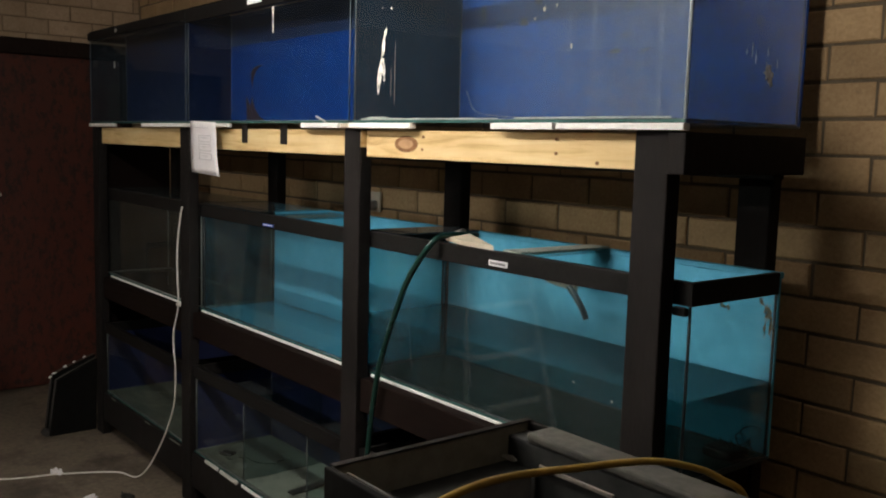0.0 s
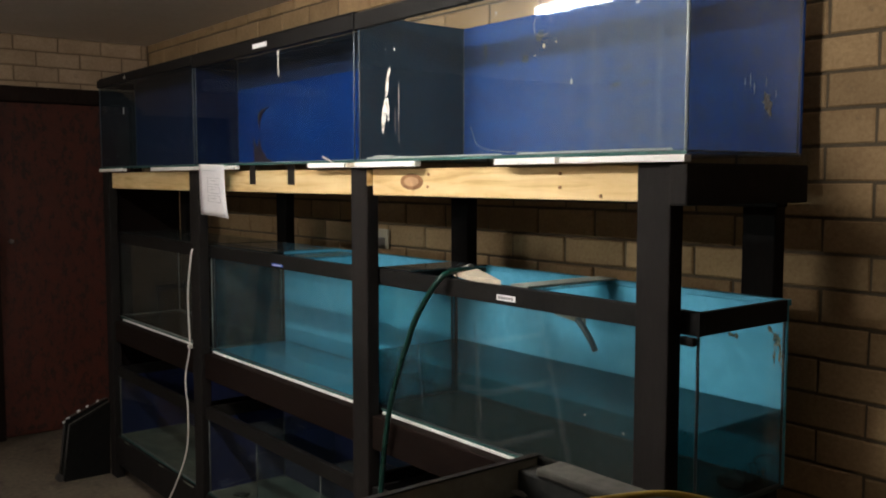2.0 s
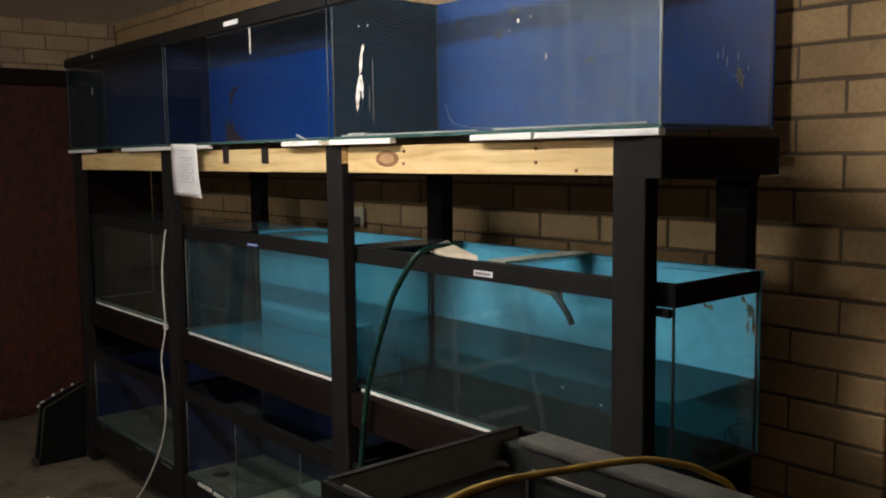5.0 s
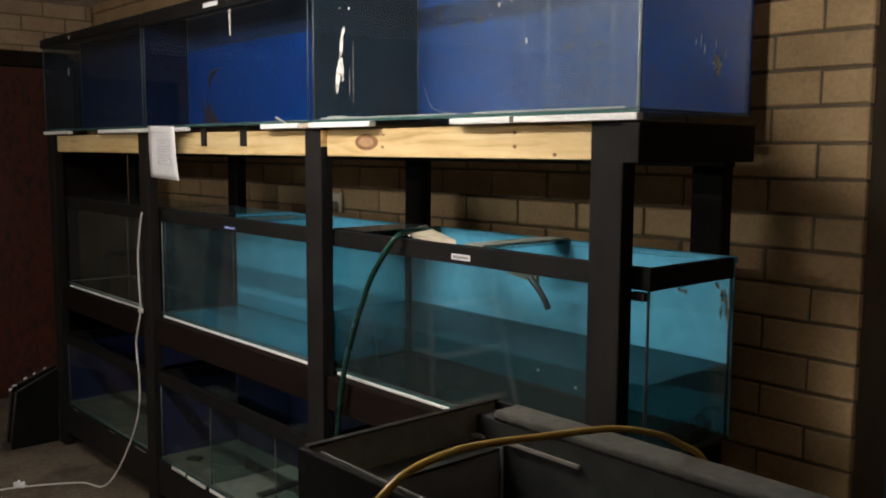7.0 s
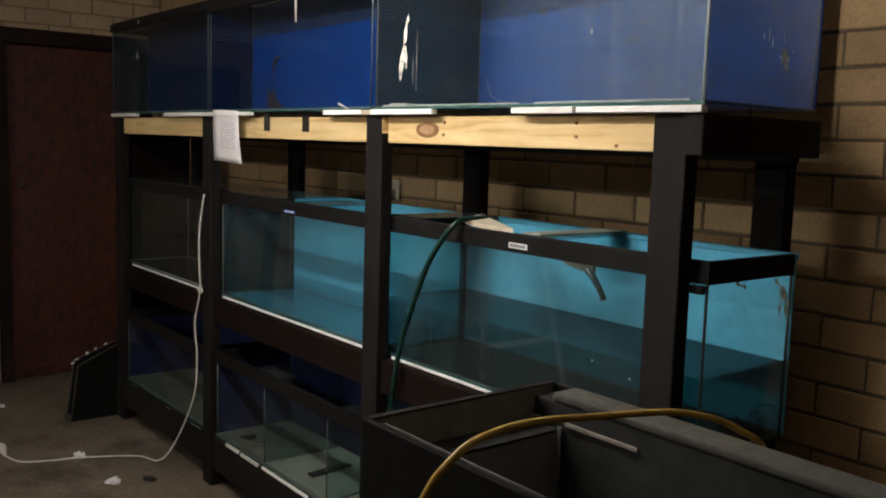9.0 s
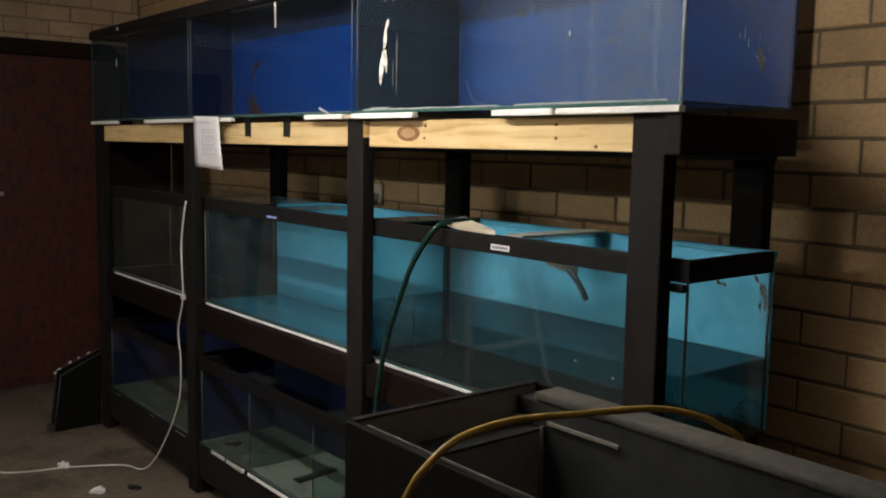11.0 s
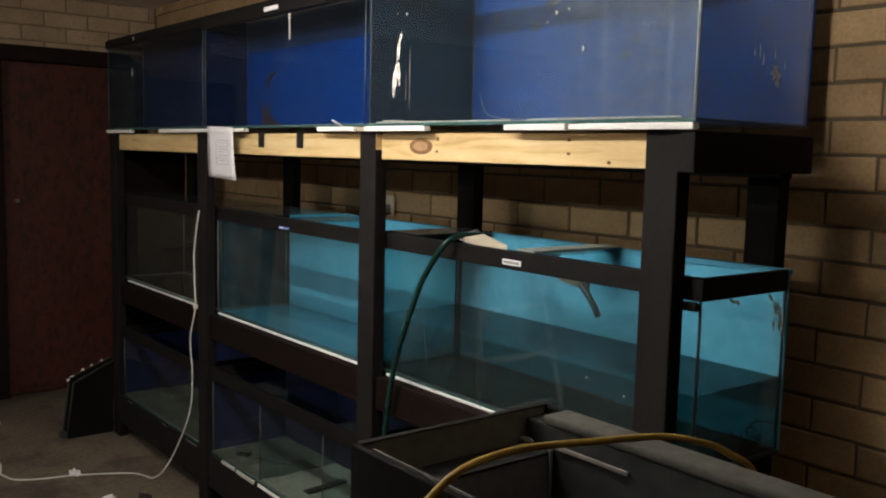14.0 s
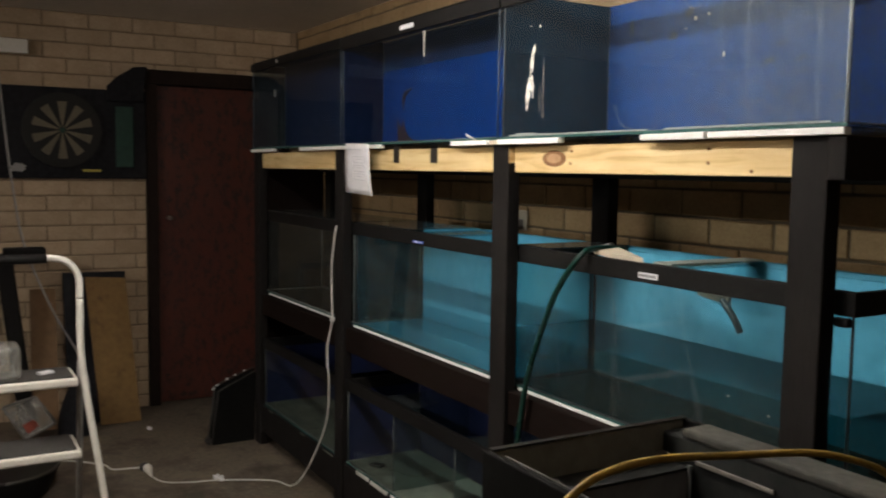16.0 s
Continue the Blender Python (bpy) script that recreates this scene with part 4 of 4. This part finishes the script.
# ---- black tub tank in front of the rack ----
RIM, SOLE = 1.212, 0.9
tub = thing("black_tub", (5.47, -1.49, 0), "black dusty open tank on a dark timber stand", "tub")
X0, X1, Y0, Y1 = 4.994, 5.95, -1.652, -1.326
w = 0.009
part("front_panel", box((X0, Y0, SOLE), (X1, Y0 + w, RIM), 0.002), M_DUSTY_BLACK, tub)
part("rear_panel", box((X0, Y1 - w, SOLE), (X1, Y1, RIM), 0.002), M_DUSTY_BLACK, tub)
part("end_panel", box((X0, Y0 + w, SOLE), (X0 + w, Y1 - w, RIM - 0.001), 0.002), M_DUSTY_LIFTED, tub)
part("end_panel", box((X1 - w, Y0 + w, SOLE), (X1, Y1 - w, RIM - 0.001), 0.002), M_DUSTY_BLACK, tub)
# cap covers the lightened colour on the end panel's top edge
part("rim_cap", box((X0 - 0.001, Y0 + w, RIM - 0.0005), (X0 + w + 0.001, Y1 - 0.004, RIM + 0.0015), 0.0006), M_BLACK_PLASTIC, tub, "black edge strip")
part("base_panel", box((X0 + w, Y0 + w, SOLE), (X1 - w, Y1 - w, SOLE + 0.012), 0), M_DUSTY_BLACK, tub)
part("inner_pane", box((X0 + w, Y0 + w + 0.003, SOLE + 0.012), (5.053, Y1 - 0.0475, RIM - 0.05), 0.002), M_PANE_LIFTED, tub, "dusty inner end pane with lightened grey colour")
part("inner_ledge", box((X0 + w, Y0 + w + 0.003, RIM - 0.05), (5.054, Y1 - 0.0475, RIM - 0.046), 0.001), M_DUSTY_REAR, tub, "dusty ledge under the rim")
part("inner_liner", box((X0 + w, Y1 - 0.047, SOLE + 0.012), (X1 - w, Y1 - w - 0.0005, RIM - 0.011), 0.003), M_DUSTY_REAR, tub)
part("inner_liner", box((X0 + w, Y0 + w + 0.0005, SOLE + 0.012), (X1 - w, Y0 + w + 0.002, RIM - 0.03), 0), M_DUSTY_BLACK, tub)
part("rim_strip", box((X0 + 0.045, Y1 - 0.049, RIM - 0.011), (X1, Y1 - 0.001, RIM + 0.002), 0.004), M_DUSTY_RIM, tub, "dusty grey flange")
part("rim_strip", box((X0 + 0.033, Y0 + w, RIM - 0.004), (X1, Y0 + w + 0.004, RIM + 0.0015), 0.001), M_DUSTY_RIM, tub, "pale bead along the rim")
part("corner_bead", rod((5.056, Y1 - 0.049, SOLE + 0.02), (5.056, Y1 - 0.049, 1.169), 0.0036, 8), M_SILICONE_G, tub, "grey silicone line")
part("ledge_bar", box((5.066, Y1 - 0.0515, 1.173), (5.189, Y1 - 0.048, 1.179), 0.0012), M_BAR, tub, "pale bar across the inside")
part("residue", blot((5.022, Y1 - 0.059, 1.177), (1, 0, 0), (0, 0.3, 1), 0.033, 0.008, 0.003, 133, rough=0.5), M_BAR, tub, "pale dab of sealant")
for x in (X0, X1 - 0.05):
    for y in (Y0, Y1 - 0.05):
        part("stand_leg", box((x, y, 0), (x + 0.05, y + 0.05, SOLE - 0.08), 0.004), M_BLACK_WOOD, tub)
part("stand_rail", box((X0, Y0 - 0.003, SOLE - 0.08), (X1, Y0 + 0.03, SOLE), 0.004), M_BLACK_WOOD, tub)
part("stand_rail", box((X0, Y1 - 0.03, SOLE - 0.08), (X1, Y1 + 0.003, SOLE), 0.004), M_BLACK_WOOD, tub)
part("stand_rail", box((X0 - 0.003, Y0 + 0.03, SOLE - 0.08), (X0 + 0.03, Y1 - 0.03, SOLE), 0.004), M_BLACK_WOOD, tub)
yh = tagged(part("yellow_hose", tube([(5.18, -1.80, 0.012), (5.185, -1.79, 0.6), (5.215, -1.767, 1.12), (5.244, -1.747, 1.218), (5.263, -1.733, 1.256), (5.262, -1.694, 1.272), (5.247, -1.614, 1.269), (5.247, -1.515, 1.258), (5.268, -1.417, 1.252), (5.291, -1.370, 1.242), (5.304, -1.341, 1.228), (5.322, -1.312, 1.20), (5.33, -1.295, 1.1), (5.33, -1.285, 0.5), (5.33, -1.275, 0.012)], 0.0039, 12), M_YELLOW_HOSE, None), "thin yellow-brown hose arched over the black tub", "hose")

# ---- by the far wall ----
board = thing("dartboard_cabinet", (0.02, -1.42, 1.73), "black backing board with a dartboard on the brick wall", "dartboard")
part("backing", box((0.0105, -1.86, 1.457), (0.03, -1.008, 2.0), 0.004), M_CABINET, board)
part("board_rim", rod((0.03, -1.497, 1.745), (0.066, -1.497, 1.745), 0.222, 40), M_DART_BLACK, board)
def wedge(a0, a1, r0, r1, x):
    bm = bmesh.new()
    n = 4
    pts = [(r1, a0 + (a1 - a0) * k / n) for k in range(n + 1)] + [(r0, a1 + (a0 - a1) * k / n) for k in range(n + 1)]
    f = bm.faces.new([bm.verts.new((x, -1.497 + r * math.sin(a), 1.745 + r * math.cos(a))) for r, a in pts])
    made = bmesh.ops.extrude_face_region(bm, geom=[f])["geom"]
    bmesh.ops.translate(bm, vec=(0.002, 0, 0), verts=[v for v in made if isinstance(v, bmesh.types.BMVert)])
    bmesh.ops.recalc_face_normals(bm, faces=bm.faces)
    return bm
for k in range(0, 20, 2):
    a = (k - 0.5) * math.tau / 20
    part("segment", wedge(a, a + math.tau / 20, 0.02, 0.17, 0.067), M_CREAM, board, "cream scoring segment")
part("bull", rod((0.066, -1.497, 1.745), (0.07, -1.497, 1.745), 0.016, 16), M_DARK_GREEN, board)
part("side_panel", box((0.031, -1.19, 1.53), (0.04, -1.085, 1.9), 0.003), M_DARK_GREEN, board, "dark green side panel")
part("yellow_strip", box((0.031, -1.385, 1.5), (0.038, -1.278, 1.513), 0.001), M_YELLOW, board)
part("pale_smudge", blot((0.0305, -1.74, 1.52), (0, 1, 0), (0, 0, 1), 0.1, 0.06, 0.001, 140), M_GREY, board)
drape = thing("dark_cloth", (0.05, -1.1, 2.0), "dark cloth bunched at the door's top corner", "cloth")
part("cloth", slab([(0.032, -1.24, 1.93), (0.032, -1.03, 1.93), (0.032, -1.0, 2.15), (0.032, -1.08, 2.145), (0.032, -1.18, 2.08), (0.032, -1.24, 2.02)], 0.03, 0.006), M_CABINET, drape)
strip = tagged(part("wall_batten", box((0.0105, -2.6, 2.18), (0.06, -1.672, 2.262), 0.004), M_WHITE_METAL, None), "unlit white metal batten on the brick wall", "batten")
card = tagged(part("cardboard_sheet", slab([(0.335, -1.355, 0.002), (0.335, -1.125, 0.002), (0.12, -1.165, 0.85), (0.12, -1.40, 0.865)], 0.012), M_CARD, None), "brown cardboard sheet leaning on the brick wall", "cardboard")
frame_b = tagged(part("dark_sheet", slab([(0.27, -1.52, 0.002), (0.27, -1.16, 0.002), (0.07, -1.16, 0.885), (0.07, -1.52, 0.89)], 0.02), M_CABINET, None), "black panel leaning behind the cardboard", "panel")
tagged(part("brown_board", slab([(0.3, -1.72, 0.002), (0.3, -1.58, 0.002), (0.08, -1.56, 0.8), (0.08, -1.7, 0.8)], 0.012), M_BROWN_BOARD, None), "brown board leaning on the brick wall", "board")
strut = thing("black_stand", (0.3, -1.75, 0), "black tubular stand by the wall", "stand")
part("leg", box((0.26, -1.84, 0.0), (0.31, -1.75, 1.04), 0.01, turn=pose(0, 0, 0, 6, 0, 0)), M_BLACK_PLASTIC, strut)
part("head", box((0.24, -1.85, 1.02), (0.33, -1.63, 1.07), 0.012), M_BLACK_PLASTIC, strut)
cordw = tagged(part("hanging_cord", tube([(0.3, -1.88, CEIL), (0.3, -1.831, 1.826), (0.3, -1.79, 1.4), (0.3, -1.736, 1.068), (0.3, -1.60, 0.7), (0.3, -1.435, 0.355), (0.34, -1.42, 0.1), (0.4, -1.5, 0.006)], 0.006, 8), M_GREY, None), "thin grey cord hanging from the ceiling", "cord")
M_TRAY_RIM = surface("dull_grey_plastic", (0.12, 0.11, 0.10), (0.22, 0.205, 0.19), 0.5)
crate = thing("plastic_crate", (0.48, -1.75, 0), "grey clear plastic tray with red label tipped on its side", "tray")
CORNERS = [(0.482, -1.777, 0.012), (0.516, -1.622, 0.1), (0.486, -1.723, 0.25), (0.451, -1.883, 0.2)]
part("tray", slab(CORNERS, 0.006), M_CLEAR_PLASTIC, crate, "cloudy clear tray floor")
for k in range(4):
    part("tray_rim", rod(CORNERS[k], CORNERS[(k + 1) % 4], 0.009, 8), M_TRAY_RIM, crate, "grey rolled rim")
part("tray_rib", rod((0.499, -1.70, 0.056), (0.468, -1.803, 0.225), 0.006, 8), M_TRAY_RIM, crate)
part("label", slab([(0.497, -1.79, 0.10), (0.503, -1.735, 0.125), (0.50, -1.70, 0.085), (0.495, -1.765, 0.05)], 0.006), M_RED, crate, "faded red label")
tagged(part("dark_bag", tube([(0.42, -1.5, 0.0), (0.42, -1.5, 0.08), (0.43, -1.49, 0.18), (0.42, -1.48, 0.26), (0.42, -1.47, 0.3)], lambda s: 0.085 * (1 - s * s) + 0.02, 14), M_CABINET, None), "dark bag slumped on the floor", "bag")
basin = thing("black_basin", (1.3, -1.95, 0), "black round basin on the floor", "basin")
part("bowl", tube([(1.3, -1.95, 0), (1.3, -1.95, 0.05), (1.3, -1.95, 0.12)], lambda s: 0.2 + 0.05 * s, 24), M_BLACK_PLASTIC, basin)
part("rim", tube([(1.3 + 0.25 * math.cos(a), -1.95 + 0.25 * math.sin(a), 0.125) for a in [k * math.tau / 24 for k in range(25)]], 0.007, 8, smooth=False), M_PLUG_DARK, basin)

# step ladder
lad = thing("step_ladder", (2.55, -1.98, 0), "white tubular step ladder with black treads, standing open", "step ladder")
LY = (-1.765, -2.2)
for y in LY:
    part("front_stile", tube([(2.755, y + (0.095 if y > -2 else -0.095), 0.0), (2.68, y + (0.05 if y > -2 else -0.05), 0.42), (2.61, y, 0.85), (2.575, y, 1.08)], 0.0118, 12), M_WHITE_METAL, lad)
    part("rear_leg", rod((2.25, y + (0.02 if y > -2 else -0.02), 0.0), (2.56, y, 0.86), 0.011, 10), M_GREY, lad)
part("top_hoop", tube([(2.575, LY[0], 1.08), (2.565, LY[0], 1.15), (2.56, LY[0] - 0.025, 1.2), (2.555, LY[0] - 0.08, 1.222), (2.555, LY[0] - 0.2, 1.222), (2.555, LY[1] + 0.08, 1.222), (2.56, LY[1] + 0.025, 1.2), (2.565, LY[1], 1.15), (2.575, LY[1], 1.08)], 0.0118, 12), M_WHITE_METAL, lad)
part("grip", rod((2.555, LY[0] - 0.1, 1.222), (2.555, LY[1] + 0.1, 1.222), 0.0165, 12), M_BLACK_PLASTIC, lad, "black foam grip")
for z, x, d in ((0.815, 2.63, 0.2), (0.575, 2.675, 0.215), (0.33, 2.715, 0.23)):
    st = part("step", box((x - d, LY[1] + 0.016, z - 0.03), (x, LY[0] - 0.016, z), 0.008), M_WHITE_METAL, lad)
    part("tread_mat", box((x - d + 0.012, LY[1] + 0.03, z), (x - 0.012, LY[0] - 0.03, z + 0.005), 0.002), M_MAT, st, "black ribbed tread")
tagged(part("plastic_box", box((2.45, -2.1, 0.821), (2.6, -1.955, 0.93), 0.012), M_CLEAR_PLASTIC, None), "cloudy plastic box standing on the ladder's step", "box")
tagged(part("paper_tag", box((2.52, -1.9, 0.8205), (2.55, -1.85, 0.828), 0.001, turn=pose(0, 0, 0, 0, 0, 25)), M_PAPER, None), "white paper tag on the ladder's step", "paper tag")

# socket on the back wall
sock = thing("wall_socket", (2.72, -0.02, 1.33), "dusty beige wall socket with a plug", "socket")
part("plate", box((2.685, -0.02, 1.29), (2.755, -0.0085, 1.375), 0.004), M_BEIGE, sock)
part("plug", box((2.70, -0.06, 1.30), (2.74, -0.021, 1.34), 0.006), M_GREY, sock)

# ---- bricks, last ----
ROW, LEN = 0.0912, 0.258
def brick_mesh(w, h, seed, m=M_BRICK):
    rnd = random.Random(seed)
    bm = bmesh.new()
    bmesh.ops.create_cube(bm, size=1, matrix=Matrix.Diagonal((w, 0.02, h, 1)))
    for v in bm.verts:
        v.co += Vector((rnd.uniform(-0.0018, 0.0018), rnd.uniform(-0.0012, 0.0012), rnd.uniform(-0.0018, 0.0018)))
    front = [e for e in bm.edges if all(v.co.y < 0 for v in e.verts)]
    bmesh.ops.bevel(bm, geom=front, offset=0.0035, segments=1, affect="EDGES")
    me = bpy.data.meshes.new("brick")
    bm.to_mesh(me)
    bm.free()
    me.materials.append(m)
    return me
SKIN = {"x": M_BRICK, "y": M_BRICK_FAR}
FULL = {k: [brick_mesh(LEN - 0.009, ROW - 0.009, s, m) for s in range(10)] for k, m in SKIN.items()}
CUT = {}
def lay(parent, along, u0, u1, z, seed, rest=None):
    """One brick between u0 and u1 of the wall; along: "x" on the back wall, "y" on the far wall."""
    w = u1 - u0
    if w < 0.03:
        return
    rnd = random.Random(seed)
    if abs(w - LEN) < 0.004:
        me = FULL[along][rnd.randrange(10)]
    else:
        key = (along, round(w, 2))
        if key not in CUT:
            CUT[key] = brick_mesh(key[1] - 0.009, ROW - 0.009, int(key[1] * 1000), SKIN[along])
        me = CUT[key]
    c, off = (u0 + u1) / 2, rnd.uniform(-0.0015, 0.0015)
    if along == "x":
        m = Matrix.Translation((c, 0.01 + off, z))
    else:
        m = Matrix.Translation((-0.01 + off, c, z)) @ pose(0, 0, 0, 0, 0, 90)
    if rest is not None:
        rest.append((me, m))
        return
    ob = new("brick", me)
    ob.parent = parent
    ob.matrix_basis = m
def courses(parent, along, ua, ub, phase, joint, near, holes=()):
    rest = []
    z_first = joint - ROW * 16 + ROW / 2
    k = -1
    while True:
        z = z_first + ROW * k
        if z + ROW / 2 > CEIL + 0.06:
            break
        odd = k % 2 == 0
        u = phase + (LEN / 2 if odd else 0)
        u -= math.ceil((u - ua) / LEN) * LEN
        while u < ub:
            spans = [(max(u, ua), min(u + LEN, ub))]
            for h0, h1, hz in holes:
                if z < hz + ROW * 0.5:
                    spans = [s for a, b in spans for s in ((a, min(b, h0)), (max(a, h1), b)) if s[1] > s[0]]
            for a, b in spans:
                if z > 0.02 and z - ROW / 2 < CEIL - 0.012:
                    lay(parent, along, a, b, z, hash((k, round(a, 3))) % 100000, None if near(a, z) else rest)
            u += LEN
        k += 1
    if rest:
        verts, faces = [], []
        for me, m in rest:
            base = len(verts)
            verts += [tuple(m @ v.co) for v in me.vertices]
            faces += [[base + i for i in p.vertices] for p in me.polygons]
        me = bpy.data.meshes.new("far_bricks")
        me.from_pydata(verts, [], faces)
        me.materials.append(SKIN[along])
        ob = new("far_bricks", me)
        ob.parent = parent
        tagged(ob, kind="stuff")
courses(wall_back, "x", 0.0, PIER, 4.793, 1.397, lambda u, z: u > 1.9 and z > 0.72)
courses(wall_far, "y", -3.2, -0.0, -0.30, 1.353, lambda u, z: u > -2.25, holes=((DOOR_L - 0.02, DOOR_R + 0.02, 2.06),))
